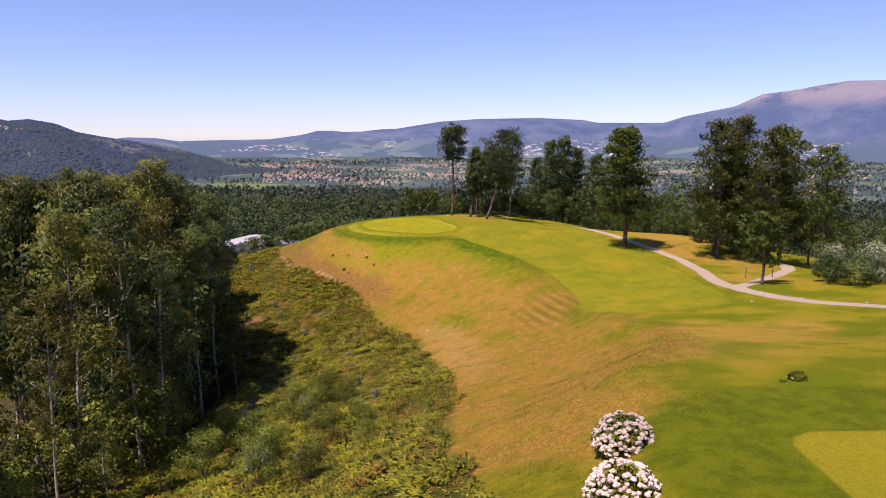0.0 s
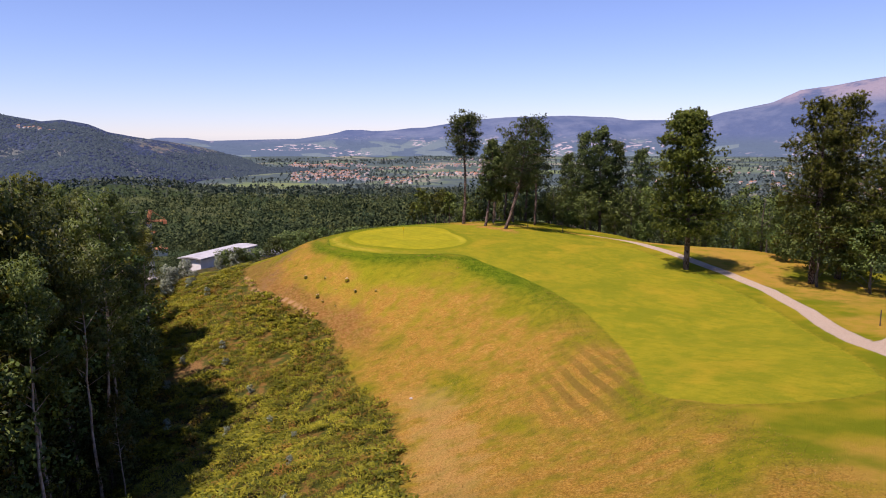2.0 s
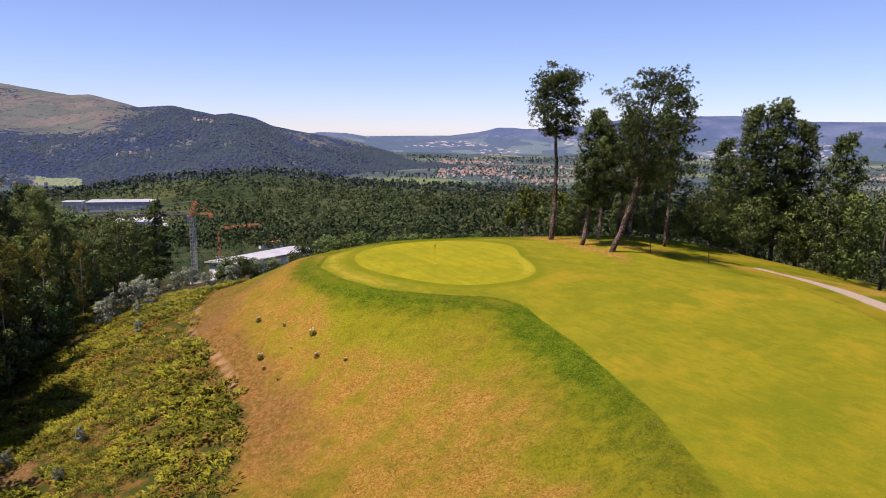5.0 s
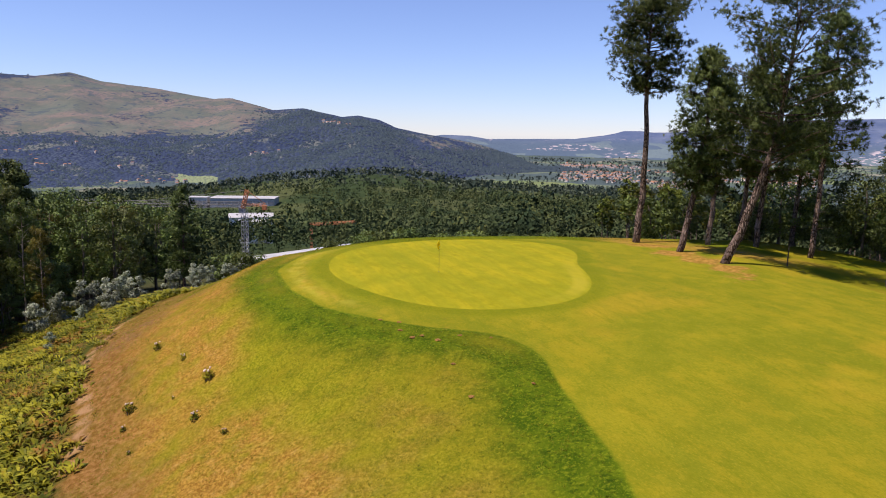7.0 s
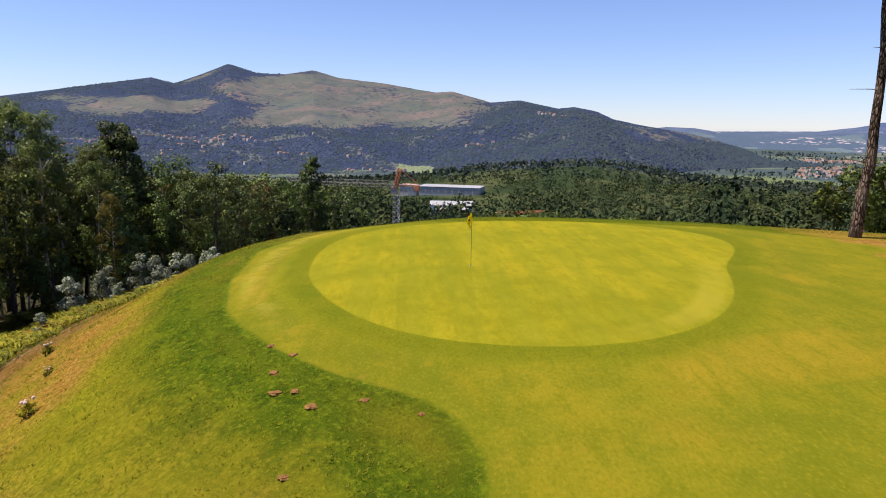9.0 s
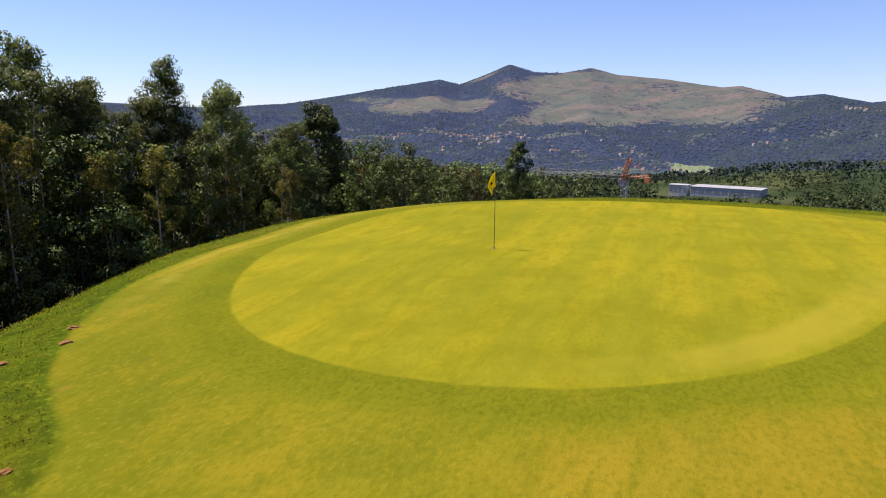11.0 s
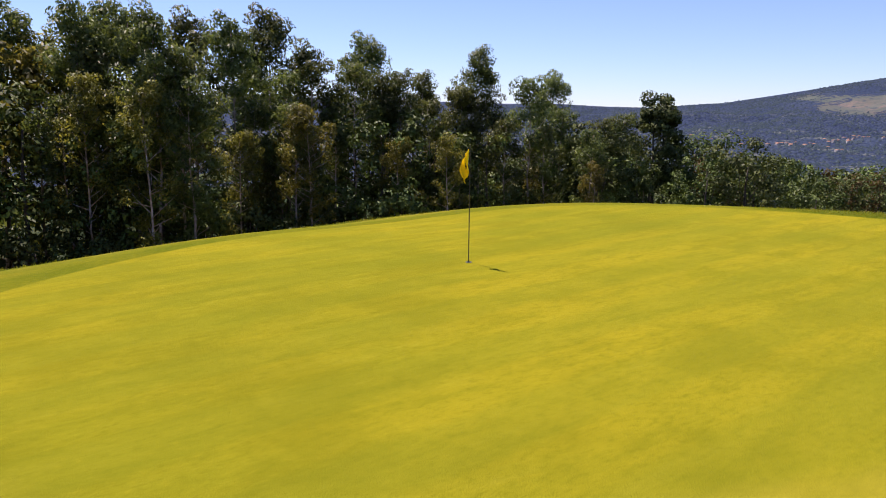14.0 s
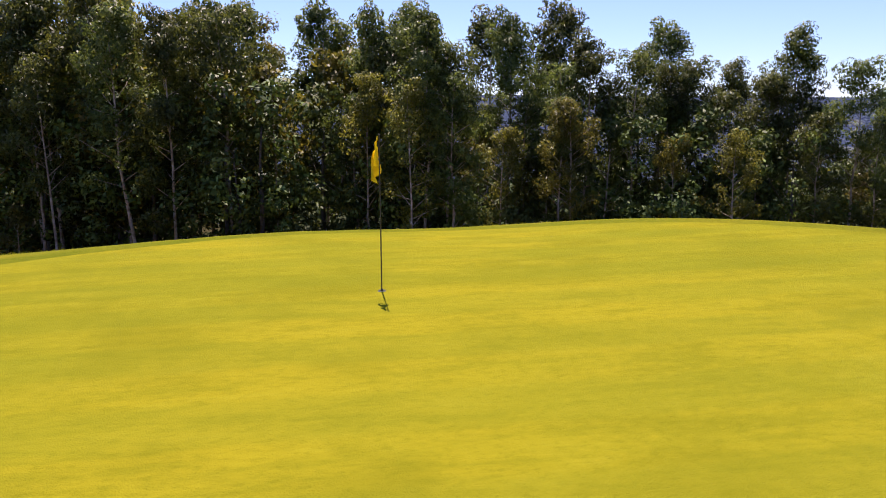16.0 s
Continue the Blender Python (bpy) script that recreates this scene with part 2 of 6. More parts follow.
GREEN_R = [9.6, 9.1, 8.8, 9.4, 10.2, 11.5, 11.9, 12.1, 11.3, 9.9, 8.9, 8.2, 8.1, 8.9, 10.3, 11.6, 12.0, 11.6, 10.8, 10.2, 9.8, 9.6]
CART_PATH = [(66, -90), (57, -79), (50.9, -73.3), (46.7, -69.0), (44.6, -64.4), (43.4, -59), (43.3, -53), (44.6, -45), (45.9, -37.8), (46.4, -27),
             (44.6, -17), (41.6, -9), (38.8, -1.5), (37, 8), (35.4, 15), (33.2, 18.8)]
FOOT_PATH = [(-25.2, -2.5), (-23.6, -5.5), (-21.5, -9.5), (-20.0, -11.3), (-17.8, -13.4), (-15.6, -14.6), (-13.8, -16.0), (-12.2, -17.6), (-10.8, -19.6)]
SIDE_PATH = [(43.6, -56), (47.4, -52), (54, -44), (59.2, -37), (63, -28)]
FERN_EDGE_Y = [-130, -112, -99, -82, -64, -50, -42, -30, -22, -15, -8, 2, 12]
FERN_EDGE_X = [9.5, 9.2, 7.8, 8.2, 6.3, 4.2, -.5, -4.5, -8.2, -16, -22.5, -27, -29]
TEE = [(20.8, -130), (20.8, -121), (20.9, -115.4), (21.8, -114.5), (27, -114.6), (33, -115.4), (33, -130)]


def smooth(a, b, v):
    s = np.clip((v - a) / (b - a), 0, 1)
    return s * s * (3 - 2 * s)


def lattice(x, y, size, seed=0):
    """Value noise, -1 to 1, with bumps of that size."""
    u, v = np.asarray(x, float) / size + 57.3 * seed, np.asarray(y, float) / size - 31.7 * seed
    i, j = np.floor(u), np.floor(v)
    fu, fv = smooth(0, 1, u - i), smooth(0, 1, v - j)

    def h(a, b):
        s = np.sin(a * 127.1 + b * 311.7 + seed * 74.7) * 43758.5453
        return (s - np.floor(s)) * 2 - 1
    return (h(i, j) * (1 - fu) + h(i + 1, j) * fu) * (1 - fv) + (h(i, j + 1) * (1 - fu) + h(i + 1, j + 1) * fu) * fv


def outline_distance(pts, x, y, closed=True):
    """Distance to a line of points; negative inside where it is closed."""
    x, y = np.asarray(x, float), np.asarray(y, float)
    best, inside = np.full(x.shape, 1e9), np.zeros(x.shape, bool)
    ring = list(zip(pts, pts[1:] + (pts[:1] if closed else [])))
    for (ax, ay), (bx, by) in ring if closed else ring[:len(pts) - 1]:
        dx, dy = bx - ax, by - ay
        t = np.clip(((x - ax) * dx + (y - ay) * dy) / (dx * dx + dy * dy), 0, 1)
        best = np.minimum(best, np.hypot(x - ax - t * dx, y - ay - t * dy))
        if closed and dy:
            inside ^= ((ay > y) != (by > y)) & (x < ax + (y - ay) * dx / dy)
    return np.where(inside, -best, best)


def from_crest(x, y):
    """Distance outside the plateau (negative inside) and the bank's steepness there."""
    x, y = np.asarray(x, float), np.asarray(y, float)
    weight, total = np.zeros(x.shape), np.zeros(x.shape)
    for (ax, ay, a_s), (bx, by, b_s) in zip(CREST, CREST[1:] + CREST[:1]):
        dx, dy = bx - ax, by - ay
        t = np.clip(((x - ax) * dx + (y - ay) * dy) / (dx * dx + dy * dy), 0, 1)
        w = 1 / ((x - ax - t * dx) ** 2 + (y - ay - t * dy) ** 2 + 4) ** 2
        weight += w
        total += w * (a_s + t * (b_s - a_s))
    return outline_distance([p[:2] for p in CREST], x, y), total / weight


def mown(x, y):
    u = np.clip(np.asarray(x, float) - 18, 0, 45)
    z = 0
    for o, w in ((-5, .15), (-2.5, .22), (0, .26), (2.5, .22), (5, .15)):
        z = z + w * (np.interp(y + o, ALONG_Y, ALONG_Z) + np.interp(y + o, ACROSS_Y, ACROSS_K) * u)
    return z


def hill(x, y, cx, cy, rx, ry, h):
    return h * np.exp(-((x - cx) / rx) ** 2 - ((y - cy) / ry) ** 2)


def green_distance(x, y):
    u, v = np.asarray(x, float) - GREEN_AT[0], np.asarray(y, float) - GREEN_AT[1]
    a = np.degrees(np.arctan2(v, u))
    r = sum(np.interp((a + o + 180) % 360 - 180, GREEN_A, GREEN_R) for o in (-8, -4, 0, 4, 8)) / 5
    return np.hypot(u, v) - r


def land(x, y):
    """Height of the ground."""
    x, y = np.asarray(x, float), np.asarray(y, float)
    d, s = from_crest(x, y)
    e = np.maximum(d + 1.2, 0)
    soft = np.where(e < 2.4, e * e / 4.8, e - 1.2)
    u, v = x - GREEN_AT[0], y - GREEN_AT[1]
    facing = smooth(0.05, 0.85, (-0.90 * u - 0.43 * v) / (np.hypot(u, v) + 1e-6))
    z = mown(x, y) - 0.85 * facing * smooth(0.0, 6.5, green_distance(x, y)) - s * 34 * (1 - np.exp(-soft / 34)) - np.interp(d, DROP_D, DROP_Z)
    wild = smooth(1, 9, d)
    z = z + wild * (0.22 * lattice(x, y, 4.5, 1) + 0.10 * lattice(x, y, 1.7, 2))
    z = z + smooth(90, 400, d) * (4.5 * lattice(x, y, 160, 3) + 2.5 * lattice(x, y, 60, 4))
    z = z + hill(x, y, -540, 860, 230, 230, 40) + hill(x, y, -190, 1000, 300, 260, 12)
    z = z + hill(x, y, -7.6, -3.6, 4, 4, -.24)
    return z


def ground_z(x, y):
    return float(land(np.array([x]), np.array([y]))[0])


# ---------------------------------------------------------------- mesh tools
def mesh(name, verts, faces, mats, which=None, shade_smooth=False):
    me = bpy.data.meshes.new(name)
    me.from_pydata(np.asarray(verts, float).tolist(), [], faces if isinstance(faces, list) else np.asarray(faces).tolist())
    for m in mats if isinstance(mats, (list, tuple)) else [mats]:
        me.materials.append(m)
    if which is not None:
        me.polygons.foreach_set("material_index", np.asarray(which, np.int32))
    if shade_smooth:
        me.polygons.foreach_set("use_smooth", np.ones(len(me.polygons), bool))
    me.update()
    return me


def under(name, me, parent, label=""):
    """A mesh as one part of a thing."""
    ob = new(name, me)
    ob.parent = parent
    return tagged(ob, label=label)


def part(name, bm, material, parent, label=""):
    me = bpy.data.meshes.new(name)
    bm.to_mesh(me)
    bm.free()
    me.materials.append(material)
    return under(name, me, parent, label)


def thing(name, x, y, z, label, category, group="", turn=0.0, scale=1.0):
    ob = new(name)
    ob.empty_display_size = 0.3
    ob.matrix_world = pose(x, y, z, 0, 0, turn) @ Matrix.Scale(scale, 4)
    return tagged(ob, label, category, group)


def box_into(bm, size, at=(0, 0, 0), turn=0.0, bevel=0.0):
    m = Matrix.Translation(at) @ Matrix.Rotation(turn, 4, "Z") @ Matrix.Diagonal((*size, 1))
    made = bmesh.ops.create_cube(bm, size=1, matrix=m)
    if bevel:
        edges = list({e for v in made["verts"] for e in v.link_edges})
        bmesh.ops.bevel(bm, geom=edges, offset=bevel, segments=2, affect="EDGES", profile=0.5)


def rod_into(bm, a, b, r0, r1=None, sides=8):
    a, b = Vector(a), Vector(b)
    m = Matrix.Translation((a + b) / 2) @ (b - a).to_track_quat("Z", "Y").to_matrix().to_4x4()
    bmesh.ops.create_cone(bm, cap_ends=True, segments=sides, radius1=r0, radius2=r1 if r1 is not None else r0, depth=(b - a).length, matrix=m)


def tubes(lines, sides=6):
    """Tapered tubes along lines of (x, y, z, radius)."""
    verts, faces = [], []
    for line in lines:
        line = np.asarray(line, float)
        p, r = line[:, :3], line[:, 3]
        t = np.gradient(p, axis=0)
        t /= np.linalg.norm(t, axis=1)[:, None] + 1e-9
        ref = np.where(np.abs(t[:, 2:3]) > 0.9, [[1.0, 0, 0]], [[0, 0, 1.0]])
        u = np.cross(t, ref)
        u /= np.linalg.norm(u, axis=1)[:, None]
        w = np.cross(t, u)
        base = sum(len(v) for v in verts)
        a = np.arange(sides) * 2 * np.pi / sides
        ring = p[:, None] + r[:, None, None] * (np.cos(a)[None, :, None] * u[:, None] + np.sin(a)[None, :, None] * w[:, None])
        verts.append(ring.reshape(-1, 3))
        for i in range(len(p) - 1):
            for j in range(sides):
                k = (j + 1) % sides
                faces.append([base + i * sides + j, base + i * sides + k, base + (i + 1) * sides + k, base + (i + 1) * sides + j])
        faces.append([base + j for j in range(sides)][::-1])
        faces.append([base + (len(p) - 1) * sides + j for j in range(sides)])
    return np.concatenate(verts), faces


def leaf_mesh(name, v, f, mat, normals):
    """Leaves shaded with the roundness of the clump that they belong to."""
    me = mesh(name, v, f, mat, None, True)
    n = np.repeat(normals / (np.linalg.norm(normals, axis=1)[:, None] + 1e-9), 4, 0)
    me.normals_split_custom_set_from_vertices(n.tolist())
    return me


def blades(rng, centres, normals, length, width, spread=0.6, along=None):
    """Leaf quads: a lozenge at each centre, turned about its normal; along: the way the leaf points."""
    n = len(centres)
    normals = normals + spread * rng.normal(size=(n, 3))
    normals /= np.linalg.norm(normals, axis=1)[:, None] + 1e-9
    a = (along if along is not None else rng.normal(size=(n, 3))) + 0.0
    a -= (a * normals).sum(1)[:, None] * normals
    a /= np.linalg.norm(a, axis=1)[:, None] + 1e-9
    b = np.cross(normals, a)
    l = (np.asarray(length) * rng.uniform(.7, 1.3, n))[:, None] / 2
    w = (np.asarray(width) * rng.uniform(.7, 1.3, n))[:, None] / 2
    v = np.stack([centres - a * l, centres - b * w - a * l * 0.1, centres + a * l, centres + b * w - a * l * 0.1], 1).reshape(-1, 3)
    return v, np.arange(4 * n).reshape(-1, 4)


def clump_leaves(rng, clumps, per, length, width, droop=0.0, spread=0.45, heart=(0, 0, 0)):
    """Leaves in ellipsoid clumps given as (x, y, z, radius)."""
    clumps = np.asarray(clumps, float)
    at = np.repeat(np.arange(len(clumps)), per)
    off = rng.normal(size=(len(at), 3))
    off /= np.linalg.norm(off, axis=1)[:, None]
    off *= rng.uniform(0.25, 1.0, len(at))[:, None] ** 0.4
    c = clumps[at, :3] + off * clumps[at, 3:4] * np.array([1, 1, 0.8])
    nrm = off + np.array([0, 0, 0.35])
    along = rng.normal(size=(len(at), 3)) + np.array([0, 0, -droop])
    out = c - (np.asarray(heart, float) + clumps[:, :3].mean(0) * np.array([1, 1, 0.9]))
    out /= np.linalg.norm(out, axis=1)[:, None] + 1e-9
    round_n = off / (np.linalg.norm(off, axis=1)[:, None] + 1e-9) + 0.45 * out + 0.30 * rng.normal(size=c.shape) + np.array([0, 0, 0.15])
    v, f = blades(rng, c, nrm, length, width, spread, along)
    return v, f, round_n


# ---------------------------------------------------------------- the ground
def graded(lo, hi, step, reach, growth=1.13):
    mid = np.arange(lo, hi + step / 2, step)
    out, g, p = [], step, hi
    while p < reach:
        g *= growth
        p += g
        out.append(p)
    out2, g, p = [], step, lo
    while p > -reach:
        g *= growth
        p -= g
        out2.append(p)
    return np.concatenate([out2[::-1], mid, out])


gx, gy = graded(-56, 66, 0.92, 4950), graded(-148, 36, 0.92, 4950)
X, Y = np.meshgrid(gx, gy)
X, Y = X.ravel(), Y.ravel()
Z = land(X, Y)
nx, ny = len(gx), len(gy)
ii = (np.arange(ny - 1)[:, None] * nx + np.arange(nx - 1)[None]).ravel()


def blobs(x, y, spots):
    v = np.zeros_like(x)
    for cx, cy, rx, ry, k in spots:
        v = np.maximum(v, hill(x, y, cx, cy, rx, ry, k))
    return v


crest_d, _ = from_crest(X, Y)
fern_d = X - np.interp(Y, FERN_EDGE_Y, FERN_EDGE_X)
DRY = [(-15.5, -7, 5, 7, 1.0), (-12.5, -13, 5, 5, .95), (-8, -19, 5, 4, .6), (-1, -24, 8, 7, .85), (19, -57, 4.5, 8, 1.0), (12, -86, 8, 14, .95), (12, -68, 6, 7, .75), (4, -46, 4, 9, .75),
       (9, -102, 5, 9, .95), (8, -30, 7, 7, .8), (16, -98, 4, 6, .8), (20, -98, 8, 5, .7), (30, -90, 8, 7, .7), (36, -84, 8, 5, .5), (5, -38, 6, 8, .85), (14, -108, 4, 5, .8), (14, -75, 8, 10, .9), (8, -58, 6, 8, .95), (16, -48, 4, 7, .8), (18, -86, 8, 8, .7), (12, -40, 6, 7, .75), (28, -84, 8, 8, .55), (20, -72, 7, 5, .6), (10, 21.2, 6, 1.6, 1.0), (17, 18, 4, 1.8, .9), (14, 20, 3.5, 1.6, .8),
       (54, -28, 6, 9, .8), (47.5, -7, 3.5, 11, 1.0), (49.5, -19, 3.5, 9, 1.0), (20.5, -6, 3.5, 2.2, .5), (52, -6, 7, 12, .95), (44, 10, 5, 8, .9), (50, -48, 4, 8, .7), (38, 17, 8, 4, .8), (-16, 4, 2.5, 9, .6)]
EARTH = [(-20, -8, 2.6, 4.5, .55), (-16, -13.8, 2.2, 1.6, .5), (-13, -17.5, 1.6, 1.6, .45), (-27, -22, 3, 3, .6), (-24, -28, 3, 3, .7), (-19, 0, 2.5, 5, .55)]
FIELDS = [(-560, 1740, 210, 95, 1.0), (-400, 1850, 110, 50, .9), (-90, 2300, 200, 60, .8), (300, 2500, 300, 60, .8), (-700, 1900, 120, 60, .9)]
SCARS = [(-423, 562, 34, 16, 1.0), (-446, 522, 34, 12, 1.0), (-300, 395, 20, 9, .9)]
facts = {"d_green": green_distance(X, Y), "d_fair": outline_distance(FAIRWAY, X, Y), "d_path": np.minimum(outline_distance(CART_PATH, X, Y, False), outline_distance(SIDE_PATH, X, Y, False)),
         "d_foot": outline_distance(FOOT_PATH, X, Y, False), "scar": blobs(X, Y, SCARS), "d_tee": outline_distance(TEE, X, Y), "d_crest": crest_d, "d_fern": fern_d, "dry": blobs(X, Y, DRY), "earth": blobs(X, Y, EARTH), "field": blobs(X, Y, FIELDS),
         "fresh": blobs(X, Y, [(-6, -14, 6, 5, 1.0), (0, -18, 8, 6, .9), (-9, -9.5, 5, 4, .9), (8, -22, 7, 8, .6), (14, -34, 5, 8, .4)]),
         "stripe": blobs(X, Y, [(20.5, -57, 4, 8, 1.0)]),
         "needles": blobs(X, Y, [(10.5, 18.4, 2.2, 1.2, .8), (13.2, 15.2, 1.8, 1.6, 1.0), (15.2, 12.9, 1.6, 1.5, 1.0), (17.0, 10.6, 1.5, 1.6, .9), (18.2, 8.2, 1.4, 1.8, .6)])}

g = Graph("turf_and_soil")
n_fine, n_mid, n_big = g.noise(7, 5, 0.75), g.noise(0.9, 4, 0.6), g.noise(0.16, 3, 0.55)
n_turf = g.noise(55, 3, 0.7)
wobble = g.math("MULTIPLY_ADD", n_mid, 0.5, -0.25)
streak = g.noise(1.0, 3, 0.6, where=g.put("Mapping", {0: g.place(), 2: (0, 0, radians(-45))}).outputs[0], stretch=(0.9, 0.3, 1))
# mown greens
along = g.put("Mapping", {0: g.place(), 2: (0, 0, radians(-45))}).outputs[0]
drag = g.noise(2.6, 6, 0.72, where=along, stretch=(1.0, 0.22, 1.0))
nap = g.noise(14, 4, 0.75, where=along, stretch=(1, 0.5, 1))
green_c = g.mix(g.ramp(n_big, 0.35, 0.65), (0.294, 0.258, 0.010), (0.220, 0.217, 0.009))
green_c = g.mix(g.ramp(streak, 0.35, 0.7, 0, 0.28), green_c, (0.300, 0.252, 0.010))
green_c = g.mix(g.ramp(drag, 0.46, 0.64, 0, 0.40), green_c, (0.150, 0.158, 0.006))
green_c = g.mix(g.ramp(drag, 0.32, 0.47, 0.34, 0), green_c, (0.325, 0.300, 0.020))
green_c = g.mix(g.ramp(nap, 0.47, 0.72, 0, 0.40), green_c, (0.142, 0.142, 0.004))
green_c = g.mix(g.ramp(nap, 0.28, 0.45, 0.35, 0), green_c, (0.340, 0.290, 0.013))
sweep = g.put("TexWave", {"Vector": g.put("Mapping", {0: g.place(), 2: (0, 0, radians(-45))}).outputs[0], "Scale": 0.19, "Distortion": 0.6, "Detail": 1.0}, wave_type="BANDS").outputs["Fac"]
green_c = g.mix(g.ramp(g.noise(0.45, 5, 0.62), 0.45, 0.64, 0, 0.40), green_c, (0.148, 0.150, 0.005))
green_c = g.mix(g.ramp(sweep, 0.3, 0.7, 0, 0.26), green_c, (0.170, 0.190, 0.010))
collar_base = g.mix(g.ramp(n_mid, 0.35, 0.65), (0.120, 0.152, 0.004), (0.200, 0.198, 0.006))
collar = g.mix(g.ramp(nap, 0.46, 0.70, 0, 0.5), collar_base, (0.088, 0.108, 0.004))
fair_c = g.mix(g.ramp(n_big, 0.38, 0.62), (0.143, 0.156, 0.008), (0.214, 0.196, 0.010))
fair_c = g.mix(g.ramp(streak, 0.4, 0.75, 0, 0.5), fair_c, (0.268, 0.205, 0.010))
fair_c = g.mix(g.ramp(n_mid, 0.42, 0.66, 0, 0.5), fair_c, (0.128, 0.145, 0.007))
fair_c = g.mix(g.ramp(g.noise(0.42, 4, 0.65), 0.55, 0.68, 0, 0.45), fair_c, (0.285, 0.225, 0.012))
fair_c = g.mix(g.ramp(g.noise(0.11, 4, 0.6), 0.54, 0.66, 0, 0.6), fair_c, (0.300, 0.215, 0.014))
fair_c = g.mix(g.ramp(g.noise(0.13, 3, 0.6, stretch=(1.4, .6, 1)), 0.52, 0.68, 0, 0.45), fair_c, (0.112, 0.140, 0.007))
fair_c = g.mix(g.ramp(drag, 0.45, 0.68, 0, 0.55), fair_c, (0.125, 0.142, 0.005))
fair_c = g.mix(g.ramp(nap, 0.46, 0.70, 0, 0.48), fair_c, (0.095, 0.115, 0.005))
fair_c = g.mix(g.ramp(nap, 0.30, 0.47, 0.6, 0), fair_c, (0.275, 0.232, 0.016))
rough_c = g.mix(g.ramp(n_mid, 0.3, 0.7), (0.040, 0.080, 0.003), (0.094, 0.136, 0.005))
rough_c = g.mix(g.ramp(n_fine, 0.48, 0.64, 0, 0.75), rough_c, (0.185, 0.222, 0.010))
rough_c = g.mix(g.ramp(g.noise(3.2, 3, 0.7), 0.5, 0.68, 0, 0.70), rough_c, (0.022, 0.050, 0.003))
bank_c = g.mix(g.ramp(n_mid, 0.3, 0.7), (0.092, 0.108, 0.006), (0.205, 0.178, 0.009))
bank_c = g.mix(g.ramp(n_fine, 0.5, 0.75, 0, 0.6), bank_c, (0.26, 0.195, 0.022))
bank_c = g.mix(g.ramp(g.noise(11, 4, 0.75), 0.48, 0.64, 0, 0.55), bank_c, (0.250, 0.222, 0.012))
bank_c = g.mix(g.ramp(g.noise(2.1, 4, 0.75), 0.52, 0.7, 0, 0.65), bank_c, (0.055, 0.078, 0.006))
dry_c = g.mix(g.ramp(n_fine, 0.36, 0.66), (0.190, 0.090, 0.014), (0.415, 0.240, 0.044))
dry_c = g.mix(g.ramp(g.noise(2.4, 5, 0.75), 0.50, 0.68, 0, 0.6), dry_c, (0.450, 0.285, 0.075))
dry_c = g.mix(g.ramp(g.noise(1.3, 5, 0.75, stretch=(1, 1.6, 1)), 0.56, 0.68, 0, 0.6), dry_c, (0.130, 0.062, 0.014))
earth_c = g.mix(g.ramp(n_fine, 0.35, 0.65), (0.110, 0.062, 0.022), (0.265, 0.155, 0.060))
fern_c = g.mix(g.ramp(n_mid, 0.40, 0.68), (0.052, 0.062, 0.012), (0.20, 0.110, 0.030))
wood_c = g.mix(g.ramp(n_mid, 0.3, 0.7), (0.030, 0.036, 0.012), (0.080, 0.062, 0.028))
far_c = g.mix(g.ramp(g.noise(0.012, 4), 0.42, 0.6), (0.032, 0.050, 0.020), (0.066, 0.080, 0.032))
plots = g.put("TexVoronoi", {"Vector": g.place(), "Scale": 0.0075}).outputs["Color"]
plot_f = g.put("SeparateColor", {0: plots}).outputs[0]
# the plain's bluish tones carry distance haze in the colour itself
plain_hazed_c = g.mix(g.ramp(plot_f, 0.42, 0.50), (0.058, 0.084, 0.078), (0.100, 0.135, 0.088))
plain_hazed_c = g.mix(g.ramp(plot_f, 0.80, 0.84), plain_hazed_c, (0.175, 0.180, 0.135))
plain_hazed_c = g.mix(g.ramp(g.noise(0.004, 3), 0.46, 0.56), plain_hazed_c, (0.060, 0.086, 0.088))
field_c = g.mix(g.noise(0.01, 2), (0.090, 0.140, 0.060), (0.165, 0.190, 0.085))
path_c = g.mix(g.ramp(n_fine, 0.3, 0.7), (0.32, 0.25, 0.18), (0.46, 0.375, 0.285))

d_fair, d_crest = g.attr("d_fair"), g.attr("d_crest")
# bank grass, dry in patches
dry_f = g.ramp(g.math("ADD", g.attr("dry"), g.math("MULTIPLY_ADD", n_big, 1.3, -0.58)), 0.13, 0.62)
dry_f = g.math("MULTIPLY", dry_f, g.ramp(g.noise(0.5, 4, 0.65), 0.30, 0.62, 0.25, 0.95))
fresh = g.mix(g.ramp(n_fine, 0.40, 0.62), (0.150, 0.165, 0.006), (0.300, 0.275, 0.014))
bank_c = g.mix(g.math("MULTIPLY", g.attr("fresh"), g.ramp(g.noise(0.7, 4, 0.7), 0.34, 0.56, 0.35, 0.95)), bank_c, fresh)
c = g.mix(dry_f, bank_c, dry_c)
# worn reddish soil beside the bracken, pale trampled straw farther south
edge_d = g.math("ADD", g.attr("d_fern"), g.math("MULTIPLY_ADD", g.noise(0.35, 4, 0.65), 9.0, -4.5))
north = g.put("SeparateXYZ", {0: g.place()}).outputs[1]
soil_f = g.math("MULTIPLY", g.ramp(edge_d, 2.5, 7.5, 0.75, 0), g.math("MULTIPLY", g.ramp(north, -34, -24), g.ramp(north, 4, 12, 1, 0)))
